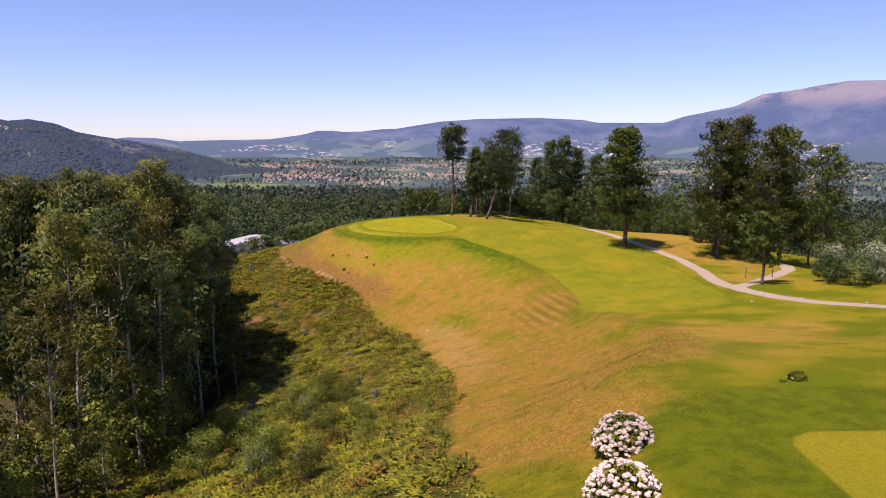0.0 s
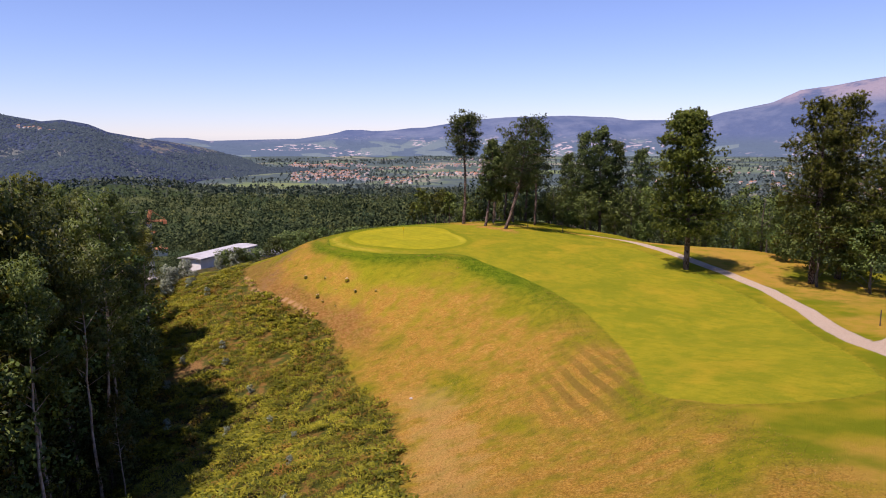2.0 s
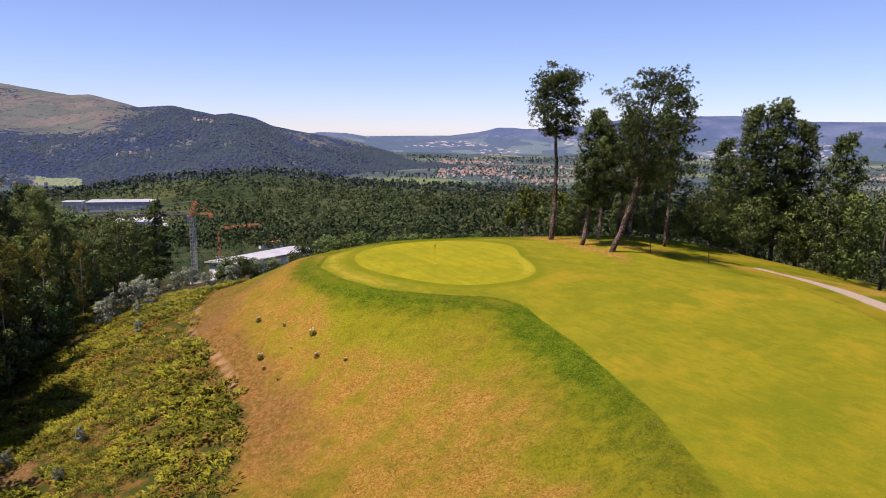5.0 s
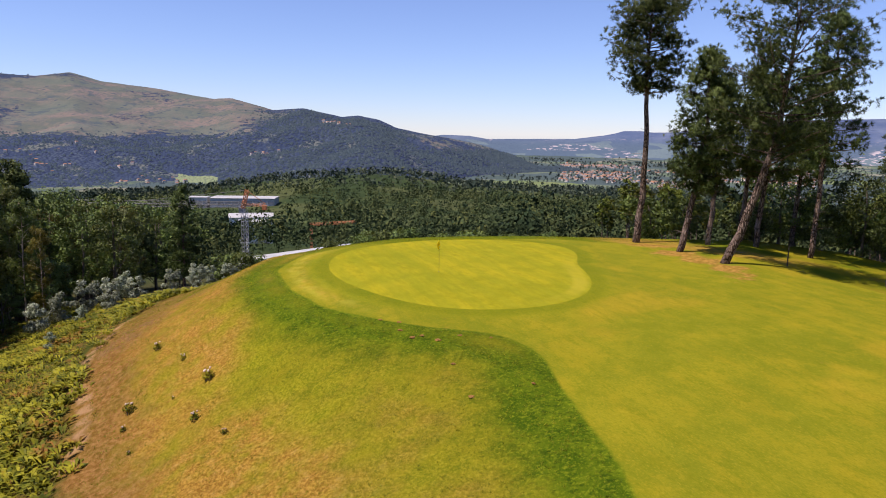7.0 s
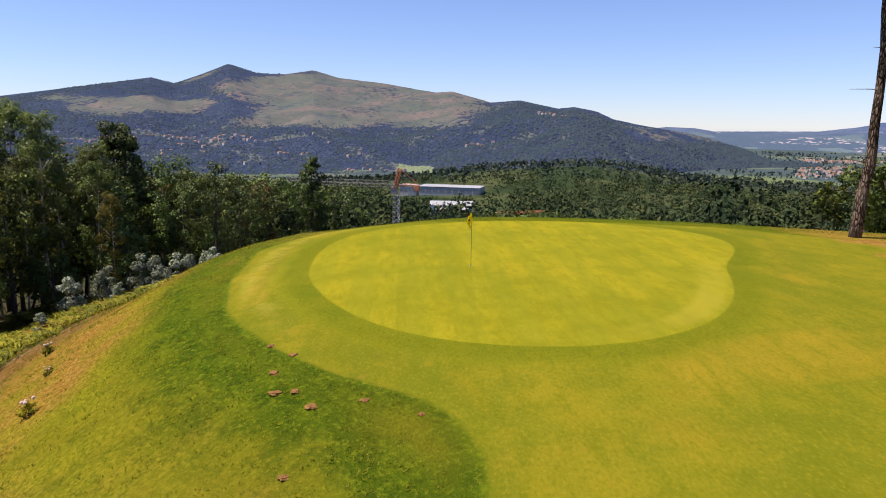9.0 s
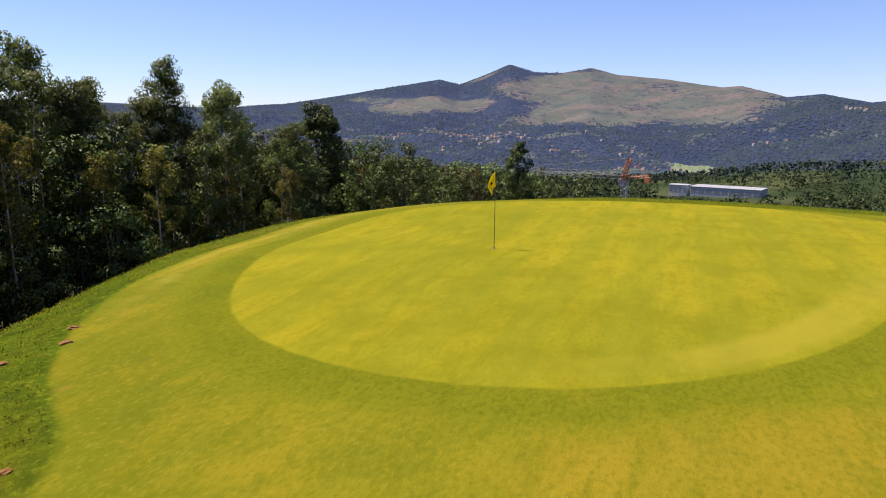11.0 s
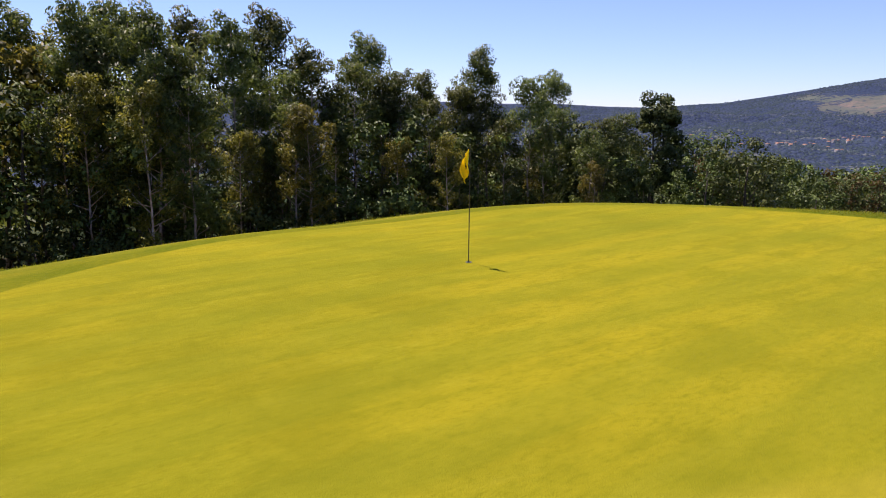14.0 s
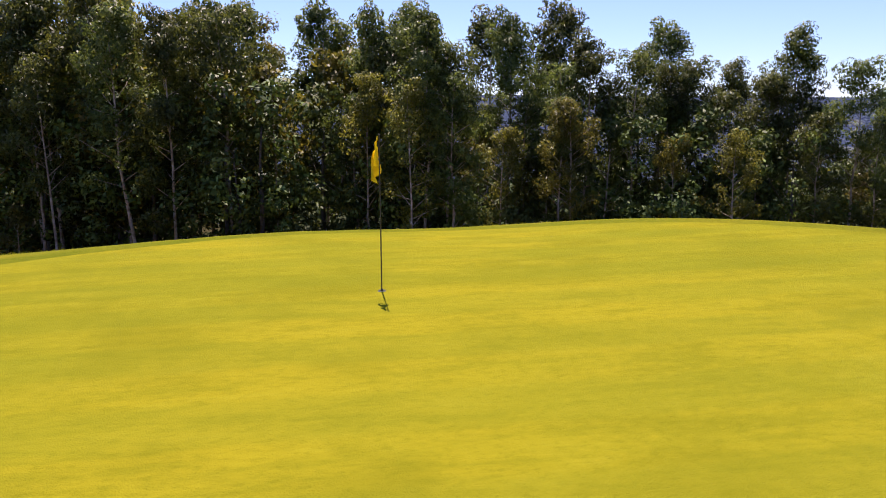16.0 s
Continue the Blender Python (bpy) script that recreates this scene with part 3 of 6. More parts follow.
c = g.mix(g.math("MULTIPLY", soil_f, g.ramp(n_fine, 0.30, 0.60, 0.45, 1.0)), c, g.mix(g.ramp(g.noise(3.0, 5, 0.75), 0.40, 0.62), (0.105, 0.044, 0.014), (0.275, 0.140, 0.058)))
straw_f = g.math("MULTIPLY", g.ramp(g.math("ABSOLUTE", g.math("SUBTRACT", edge_d, 3.0)), 0.6, 3.4, 0.5, 0), g.math("MULTIPLY", g.ramp(north, -84, -70), g.ramp(north, -50, -42, 1, 0)))
c = g.mix(g.math("MULTIPLY", straw_f, g.ramp(n_fine, 0.32, 0.58, 0.3, 1.0)), c, g.mix(n_fine, (0.32, 0.175, 0.055), (0.46, 0.300, 0.115)))
tuft_spots = g.math("MULTIPLY", g.ramp(g.noise(4.2, 4, 0.8), 0.58, 0.68), g.ramp(g.noise(0.3, 3), 0.42, 0.6, 0.1, 0.6))
c = g.mix(tuft_spots, c, (0.060, 0.078, 0.008))
mow = g.put("TexWave", {"Vector": g.put("Mapping", {0: g.place(), 2: (0, 0, radians(-8))}).outputs[0], "Scale": 0.26, "Distortion": 1.5}, wave_type="BANDS").outputs["Fac"]
c = g.mix(g.math("MULTIPLY", g.attr("stripe"), g.ramp(mow, 0.35, 0.65, 0, 0.8)), c, (0.15, 0.10, 0.02))
# the dark strip of longer grass outside the mown edge
strip = g.math("MULTIPLY", g.ramp(g.math("ADD", d_fair, g.math("MULTIPLY", wobble, 3.0)), 1.6, 4.2, 1, 0), g.math("MULTIPLY", g.ramp(d_crest, -6, -1.5), g.ramp(g.put("SeparateXYZ", {0: g.place()}).outputs[1], -42, -22, 0.08, 1)))
c = g.mix(strip, c, rough_c)
# plain rough on the level ground round the tee and east of the fairway
level = g.ramp(g.math("ADD", d_crest, g.math("MULTIPLY", wobble, 4.0)), -3.5, -0.5, 1, 0)
east = g.mix(g.math("MAXIMUM", g.math("MULTIPLY", dry_f, 0.85), g.math("MULTIPLY", g.ramp(g.attr("dry"), 0.72, 0.95, 0, 0.85), g.ramp(n_fine, 0.3, 0.5, 0.6, 1.0))), g.mix(g.ramp(n_big, 0.4, 0.6), (0.120, 0.142, 0.006), (0.215, 0.185, 0.010)), g.mix(n_fine, (0.27, 0.150, 0.022), (0.42, 0.255, 0.055)))
c = g.mix(g.math("MULTIPLY", level, g.ramp(d_fair, 0, 1.0)), c, east)
tee_d = g.attr("d_tee")
tee_rough = g.mix(g.ramp(n_mid, 0.35, 0.65), (0.074, 0.096, 0.004), (0.118, 0.138, 0.006))
tee_rough = g.mix(g.ramp(n_fine, 0.44, 0.66, 0, 0.5), tee_rough, (0.150, 0.165, 0.008))
c = g.mix(g.ramp(g.math("ADD", tee_d, g.math("MULTIPLY", wobble, 1.6)), 5.0, 6.3, 1, 0), c, tee_rough)
c = g.mix(g.ramp(tee_d, -0.1, 0.15, 1, 0), c, g.mix(g.ramp(nap, 0.35, 0.62, 0.75, 0.35), fair_c, (0.310, 0.250, 0.014)))
c = g.mix(g.ramp(g.math("ADD", d_fair, g.math("MULTIPLY", wobble, 0.5)), -0.12, 0.12, 1, 0), c, fair_c)
d_green = g.attr("d_green")
ring = g.put("SeparateXYZ", {0: g.place()}).outputs[0]
pale_ring = g.math("MULTIPLY", g.ramp(g.math("ABSOLUTE", g.math("SUBTRACT", d_green, 2.3)), 0.2, 1.1, 0.62, 0), g.math("MULTIPLY", g.ramp(ring, -4, 3, 1, 0), g.ramp(g.noise(1.1, 5, 0.7), 0.38, 0.66)))
c = g.mix(g.math("MULTIPLY", pale_ring, g.ramp(d_fair, -0.9, -0.1, 1, 0)), c, g.mix(g.ramp(g.noise(0.6, 3, 0.6), 0.42, 0.58), (0.330, 0.285, 0.036), (0.345, 0.232, 0.034)))
# the mower's rounds beside the green
rounds = g.math("SINE", g.math("MULTIPLY_ADD", d_green, 5.2, g.math("MULTIPLY", n_mid, 4.0)))
rounds_f = g.math("MULTIPLY", g.ramp(rounds, -0.6, 0.9, 0, 0.30), g.math("MULTIPLY", g.ramp(d_green, 0.3, 0.8), g.ramp(d_green, 2.4, 4.2, 1, 0)))
rounds_f = g.math("MULTIPLY", rounds_f, g.math("MULTIPLY", g.ramp(ring, -5, 4, 1, 0), g.ramp(g.noise(0.5, 4, 0.65), 0.38, 0.62)))
c = g.mix(g.math("MULTIPLY", rounds_f, g.ramp(d_fair, -0.5, -0.1, 1, 0)), c, (0.275, 0.262, 0.018))
c = g.mix(g.ramp(d_green, 0.7, 1.9, 0.42, 0), c, collar)
c = g.mix(g.ramp(g.math("ABSOLUTE", g.math("SUBTRACT", d_green, 0.5)), 0.2, 0.95, 0.34, 0), c, g.mix(g.ramp(nap, 0.42, 0.62), (0.110, 0.132, 0.005), (0.062, 0.090, 0.004)))
c = g.mix(g.ramp(d_green, -0.06, 0.06, 1, 0), c, green_c)
c = g.mix(g.math("MULTIPLY", g.ramp(g.math("ABSOLUTE", g.math("ADD", d_green, 0.75)), 0.25, 0.75, 1, 0), g.math("MULTIPLY", g.ramp(g.put("SeparateXYZ", {0: g.place()}).outputs[0], 5.5, 8.5, 0.0, 0.85), g.math("MULTIPLY", g.ramp(g.put("SeparateXYZ", {0: g.place()}).outputs[1], -5.5, 0.5, 0.05, 0.9), g.ramp(streak, 0.3, 0.55, 0.35, 0.8)))), c, (0.330, 0.285, 0.024))
needle_f = g.math("MULTIPLY", g.ramp(g.math("ADD", g.attr("needles"), g.math("MULTIPLY_ADD", g.noise(0.8, 4, 0.65), 1.2, -0.6)), 0.22, 0.62, 0, 0.85), g.ramp(n_fine, 0.30, 0.55, 0.5, 1.0))
c = g.mix(needle_f, c, g.mix(g.ramp(g.noise(3.0, 4, 0.7), 0.4, 0.62), (0.205, 0.098, 0.020), (0.390, 0.205, 0.055)))
earth_f = g.ramp(g.math("ADD", g.attr("earth"), g.math("MULTIPLY_ADD", n_mid, 1.4, -0.75)), 0.25, 0.6)
c = g.mix(earth_f, c, earth_c)
fern_f = g.ramp(g.math("ADD", g.attr("d_fern"), g.math("MULTIPLY", wobble, 5.0)), -1.2, 0.6, 1, 0)
fern_f = g.math("MULTIPLY", fern_f, g.ramp(d_crest, 4, 8))
c = g.mix(fern_f, c, g.mix(earth_f, fern_c, earth_c))
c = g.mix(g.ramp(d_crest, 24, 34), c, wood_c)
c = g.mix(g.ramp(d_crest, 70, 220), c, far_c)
c = g.mix(g.ramp(d_crest, 1300, 1700), c, plain_hazed_c)
c = g.mix(g.ramp(g.attr("field"), 0.35, 0.45), c, field_c)
c = g.mix(g.ramp(g.attr("scar"), 0.35, 0.45), c, (0.30, 0.20, 0.12))
foot_f = g.math("MULTIPLY", g.ramp(g.math("ADD", g.attr("d_foot"), g.math("MULTIPLY", wobble, 0.7)), 0.24, 0.60, 0.75, 0), g.ramp(n_mid, 0.3, 0.5, 0.6, 1.0))
c = g.mix(foot_f, c, (0.37, 0.225, 0.115))
path_f = g.ramp(g.math("ADD", g.attr("d_path"), g.math("MULTIPLY", wobble, 0.5)), 0.85, 1.1, 1, 0)
c = g.mix(path_f, c, path_c)
short = g.ramp(d_fair, -0.1, 0.4)
bumps = g.math("ADD", g.math("MULTIPLY", n_turf, 0.12), g.math("MULTIPLY", n_fine, short))
M["ground"] = g.done(c, 0.92, normal=g.bump(bumps, 0.85, 0.16), spec=0.02)

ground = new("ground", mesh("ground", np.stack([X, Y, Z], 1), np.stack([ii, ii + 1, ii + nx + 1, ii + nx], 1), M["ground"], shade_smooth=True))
for key, val in facts.items():
    ground.data.attributes.new(key, "FLOAT", "POINT").data.foreach_set("value", np.clip(val, -4000, 4000).astype(np.float32))
tagged(ground, "mown golf hill with dry grassy banks falling to a wooded valley", "ground", kind="structure")


# ---------------------------------------------------------------- distant hills
def ridge(name, label, bearings, rises, radii, foot, eye_z, mat, rough_h=14.0, seed=5, step=0.3, rows=44, behind=1.0):
    """A range of hills round the valley: its skyline by bearing (degrees left of +y) and rise above eye level (degrees)."""
    th = np.arange(min(bearings), max(bearings) + step / 2, step)
    order = np.argsort(bearings)
    bb = np.asarray(bearings, float)[order]
    e = np.interp(th, bb, np.asarray(rises, float)[order])
    r = np.interp(th, bb, np.asarray(radii, float)[order])
    f = np.interp(th, bb, np.asarray(foot, float)[order])
    top = eye_z + r * np.tan(np.radians(e))
    s = np.linspace(0, 1, rows)[:, None]
    rr = f + (r - f) * s
    xx, yy = -rr * np.sin(np.radians(th)), rr * np.cos(np.radians(th))
    low = land(xx.ravel(), yy.ravel()).reshape(xx.shape) - 4
    prof = s ** 1.15 * 0.8 + 0.2 * smooth(0, 1, s)
    zz = low + (np.maximum(top, low + 2) - low) * prof
    fade = np.sin(np.pi * np.clip(s, 0, 1)) ** 0.8
    gully = np.abs(lattice(xx, yy, 430, seed + 7)) + 0.5 * np.abs(lattice(xx, yy, 190, seed + 8))
    zz += fade * (rough_h * 2.4 * lattice(xx, yy, 520, seed) + rough_h * lattice(xx, yy, 210, seed + 1) + 0.35 * rough_h * lattice(xx, yy, 70, seed + 2) + rough_h * 2.6 * (gully - 0.7))
    zz += (0.25 + fade) * 0.22 * rough_h * lattice(xx, yy, 26, seed + 3)
    surface = (th, rr, zz)
    back_r = r + 260 * behind
    xx = np.concatenate([xx, (-back_r * np.sin(np.radians(th)))[None]])
    yy = np.concatenate([yy, (back_r * np.cos(np.radians(th)))[None]])
    zz = np.concatenate([zz, (top - 120)[None]])
    n = len(th)
    k = (np.arange(rows)[:, None] * n + np.arange(n - 1)[None]).ravel()
    ob = new(name, mesh(name, np.stack([xx.ravel(), yy.ravel(), zz.ravel()], 1), np.stack([k, k + 1, k + n + 1, k + n], 1), mat, shade_smooth=True))
    rise = np.degrees(np.arctan2(zz - eye_z, np.hypot(xx, yy)))
    tt = np.broadcast_to(th, zz.shape)
    heath = smooth(-1.3, 0.5, rise) * smooth(34, 46, tt) * (1 - smooth(53, 62, tt))
    heath = np.maximum(heath, smooth(-.3, .8, rise) * (1 - smooth(1.0, 2.2, rise)) * smooth(56, 62, tt) * (1 - smooth(65, 74, tt)))
    heath = np.maximum(heath, .42 * smooth(2.0, 3.4, rise) * smooth(34, 42, tt)) * (1 - .55 * smooth(2.6, 3.8, rise))
    heath = np.maximum(heath, .5 * smooth(17, 21, tt) * (1 - smooth(25, 30, tt)) * smooth(-2.0, -.8, rise))
    ob.data.attributes.new("heath", "FLOAT", "POINT").data.foreach_set("value", heath.ravel().astype(np.float32))
    meadow = smooth(42.2, 42.9, tt) * (1 - smooth(45.2, 46.2, tt)) * smooth(-4.35, -4.2, rise) * (1 - smooth(-3.55, -3.4, rise))
    ob.data.attributes.new("meadow", "FLOAT", "POINT").data.foreach_set("value", meadow.ravel().astype(np.float32))
    tagged(ob, label, "hills", kind="structure")
    return surface, np.maximum(heath, meadow)[:rows]


g = Graph("far_woods_and_heath")
p_f, p_m, p_b = g.noise(0.035, 5, 0.7), g.noise(0.009, 4, 0.6), g.noise(0.0028, 3, 0.5)
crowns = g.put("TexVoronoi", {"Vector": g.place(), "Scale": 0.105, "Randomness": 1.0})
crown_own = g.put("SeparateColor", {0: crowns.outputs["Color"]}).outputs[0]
crown_gap_shade = g.ramp(crowns.outputs["Distance"], 0.25, 0.75)
# wood colours shifted to blue, haze painted in
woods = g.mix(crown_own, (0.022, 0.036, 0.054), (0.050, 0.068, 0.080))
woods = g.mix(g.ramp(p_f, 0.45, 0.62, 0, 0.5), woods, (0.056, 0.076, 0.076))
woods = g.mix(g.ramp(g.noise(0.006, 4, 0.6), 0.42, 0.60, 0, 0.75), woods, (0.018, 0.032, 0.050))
# shade between the crowns, painted as a darker colour
woods = g.mix(g.math("MULTIPLY", crown_gap_shade, 0.8), woods, (0.012, 0.022, 0.034))
heath_c = g.mix(g.ramp(p_m, 0.38, 0.62), (0.080, 0.088, 0.048), (0.154, 0.116, 0.076))
heath_c = g.mix(g.ramp(g.noise(0.05, 5, 0.75), 0.48, 0.62, 0, 0.7), heath_c, (0.056, 0.072, 0.050))
heath_c = g.mix(g.ramp(g.noise(0.0045, 3), 0.45, 0.6, 0, 0.7), heath_c, (0.078, 0.098, 0.056))
heath_c = g.mix(g.ramp(g.noise(0.012, 5, 0.7), 0.57, 0.61, 0, 0.75), heath_c, (0.044, 0.062, 0.050))
shrubs = g.put("TexVoronoi", {"Vector": g.place(), "Scale": 0.030})
shrub_f = g.math("MULTIPLY", g.ramp(shrubs.outputs["Distance"], 0.16, 0.30, 1, 0), g.ramp(g.put("SeparateColor", {0: shrubs.outputs["Color"]}).outputs[1], 0.55, 0.6, 0, 0.85))
heath_c = g.mix(shrub_f, heath_c, (0.026, 0.044, 0.042))
open_f = g.ramp(g.math("ADD", g.attr("heath"), g.math("ADD", g.math("MULTIPLY_ADD", p_b, 2.2, -1.1), g.math("MULTIPLY_ADD", p_f, 1.5, -0.75))), 0.44, 0.56)
hc = g.mix(open_f, woods, heath_c)
low_f = g.ramp(g.put("SeparateXYZ", {0: g.place()}).outputs[2], -40, 60, 1, 0)
hc = g.mix(g.math("MULTIPLY", g.ramp(g.noise(0.009, 5, 0.7), 0.56, 0.60, 0, .8), low_f), hc, (0.120, 0.132, 0.086))
hc = g.mix(g.ramp(g.math("ADD", g.attr("meadow"), g.math("MULTIPLY_ADD", p_m, 0.8, -0.4)), 0.45, 0.55), hc, (0.17, 0.21, 0.080))
relief = g.math("ADD", g.math("MULTIPLY", g.math("SUBTRACT", 1.0, crowns.outputs["Distance"]), g.math("SUBTRACT", 1.0, open_f)), g.math("MULTIPLY", p_f, 0.6))
# faint blue emission imitates haze in front of the hills
hill_haze_glow = g.put("Emission", {0: (0.20, 0.26, 0.60), 1: 0.112})
M["hills"] = g.done(hc, 0.95, normal=g.bump(relief, 0.9, 9.0), spec=0.05, extra=lambda sh: g.put("AddShader", {0: sh, 1: hill_haze_glow.outputs[0]}).outputs[0])

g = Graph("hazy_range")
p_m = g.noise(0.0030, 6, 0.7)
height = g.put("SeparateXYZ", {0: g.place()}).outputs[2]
# blue base tones with haze painted into them
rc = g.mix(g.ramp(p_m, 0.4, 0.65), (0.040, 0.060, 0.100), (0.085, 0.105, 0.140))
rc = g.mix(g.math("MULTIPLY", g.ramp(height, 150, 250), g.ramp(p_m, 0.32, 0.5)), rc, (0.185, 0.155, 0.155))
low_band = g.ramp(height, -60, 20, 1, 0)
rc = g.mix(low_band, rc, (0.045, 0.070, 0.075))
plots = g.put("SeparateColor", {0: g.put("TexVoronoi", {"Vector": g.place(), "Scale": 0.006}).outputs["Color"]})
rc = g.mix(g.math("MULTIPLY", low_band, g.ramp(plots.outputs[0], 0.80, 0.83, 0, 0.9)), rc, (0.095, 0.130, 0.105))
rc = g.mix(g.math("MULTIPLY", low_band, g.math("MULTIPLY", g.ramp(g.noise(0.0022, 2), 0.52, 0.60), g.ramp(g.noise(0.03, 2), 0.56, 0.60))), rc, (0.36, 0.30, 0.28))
# the range is no light source; this emission imitates haze over it
range_haze_glow = g.put("Emission", {0: (0.235, 0.325, 0.62), 1: 0.215})
M["range"] = g.done(rc, 1.0, normal=g.bump(p_m, 0.9, 90.0), spec=0.0, extra=lambda s: g.put("AddShader", {0: s, 1: range_haze_glow.outputs[0]}).outputs[0])

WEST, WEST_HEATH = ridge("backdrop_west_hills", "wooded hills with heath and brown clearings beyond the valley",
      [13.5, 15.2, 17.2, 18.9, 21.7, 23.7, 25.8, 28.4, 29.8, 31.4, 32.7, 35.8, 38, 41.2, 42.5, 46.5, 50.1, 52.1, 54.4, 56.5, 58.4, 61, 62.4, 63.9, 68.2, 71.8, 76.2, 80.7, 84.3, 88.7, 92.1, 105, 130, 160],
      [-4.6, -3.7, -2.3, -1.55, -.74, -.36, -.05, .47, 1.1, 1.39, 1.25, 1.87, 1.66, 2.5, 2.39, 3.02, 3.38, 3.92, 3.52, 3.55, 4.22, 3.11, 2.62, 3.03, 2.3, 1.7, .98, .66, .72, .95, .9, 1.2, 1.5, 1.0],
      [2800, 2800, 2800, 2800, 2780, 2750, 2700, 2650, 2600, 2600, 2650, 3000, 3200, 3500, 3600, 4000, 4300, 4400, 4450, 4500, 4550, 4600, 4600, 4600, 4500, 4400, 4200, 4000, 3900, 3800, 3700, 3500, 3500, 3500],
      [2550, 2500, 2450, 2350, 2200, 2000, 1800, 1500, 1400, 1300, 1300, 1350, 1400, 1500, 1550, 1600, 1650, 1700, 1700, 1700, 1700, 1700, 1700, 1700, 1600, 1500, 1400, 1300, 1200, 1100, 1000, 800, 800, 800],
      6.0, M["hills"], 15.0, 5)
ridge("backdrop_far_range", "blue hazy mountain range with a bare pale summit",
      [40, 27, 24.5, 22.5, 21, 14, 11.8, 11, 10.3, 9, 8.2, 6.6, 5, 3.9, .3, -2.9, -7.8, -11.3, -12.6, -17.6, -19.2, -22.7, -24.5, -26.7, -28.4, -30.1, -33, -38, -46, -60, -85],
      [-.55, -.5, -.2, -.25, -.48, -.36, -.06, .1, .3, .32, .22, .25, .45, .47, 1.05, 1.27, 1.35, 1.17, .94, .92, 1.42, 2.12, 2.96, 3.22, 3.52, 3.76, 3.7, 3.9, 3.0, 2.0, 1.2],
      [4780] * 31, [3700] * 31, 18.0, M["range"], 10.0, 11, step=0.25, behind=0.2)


# ---------------------------------------------------------------- kinds of trees
def wander(rng, base, tip, n, sway, r0, r1):
    t = np.linspace(0, 1, n)
    p = np.outer(1 - t, base) + np.outer(t, tip)
    bend = np.cumsum(rng.normal(0, sway, (n, 3)), 0)
    bend -= np.outer(t, bend[-1])
    bend[:, 2] *= 0.3
    return np.column_stack([p + bend, r0 + (r1 - r0) * t ** 0.8])


def eucalyptus(seed, height, bare, leaf, label, per=66, clumps=36, stretch=1.0, blade=(0.42, 0.25)):
    rng = np.random.default_rng(seed)
    ob = thing("eucalyptus_tree", 0, 0, 0, label, "tree", "eucalyptus wood")
    lean = rng.normal(0, 0.035 * height, 2)
    stem = wander(rng, (0, 0, -0.4), (*lean, height * 0.97), 10, 0.10, 0.0085 * height, 0.03)
    lines = [stem]
    tufts = []

    def lobe(at, r, n=6, tall=1.0):
        for q in range(n):
            z = 1 - 2 * (q + .5) / n
            a_ = q * 2.4 + rng.uniform(0, 1)
            c = math.sqrt(1 - z * z)
            tufts.append((at[0] + .62 * r * c * math.cos(a_), at[1] + .62 * r * c * math.sin(a_), at[2] + .72 * tall * r * z, r * rng.uniform(.46, .66)))

    unit = height / 22
    lobe(stem[-1, :3] - (0, 0, .6 * unit), 1.05 * unit, 7, 1.35)
    lobe(stem[-1, :3] - (rng.normal(0, .3), rng.normal(0, .3), 2.3 * unit), 1.40 * unit, 8, 1.1)
    for k in range(clumps):
        f = bare + (1 - bare) * (k + rng.uniform(0, 1)) / clumps
        i = min(int(f * 9), 8)
        u = f * 9 - i
        at = stem[i, :3] * (1 - u) + stem[i + 1, :3] * u
        a = rng.uniform(0, 2 * np.pi)
        reach = height * (0.035 + 0.082 * math.sin(math.pi * min(1, (1.02 - f) * 1.25)) * rng.uniform(.55, 1.1)) * stretch
        tip = at + np.array([math.cos(a) * reach, math.sin(a) * reach, reach * rng.uniform(.3, 1.0)])
        r = 0.05 * (1.1 - f) + 0.015
        lines.append(wander(rng, at, tip, 3, 0.07, r, 0.012))
        if k % 3 == 0:
            lobe(tip, rng.uniform(.95, 1.35) * unit, 6, rng.uniform(.8, 1.2))
        else:
            tufts.append((*tip, rng.uniform(.6, 1.05) * unit))
            tufts.append((*(at * .35 + tip * .65 + rng.normal(0, .35, 3)), rng.uniform(.5, .8) * unit))
    v, f = tubes(lines, 5)
    under("trunk", mesh("euc_trunk", v, f, M["pale_bark"], shade_smooth=True), ob, "pale peeling trunk with thin limbs")
    v, f, rn = clump_leaves(rng, tufts, per, *blade, droop=1.2, spread=0.5)
    under("crown", leaf_mesh("euc_crown", v, f, leaf, rn), ob)
    return ob


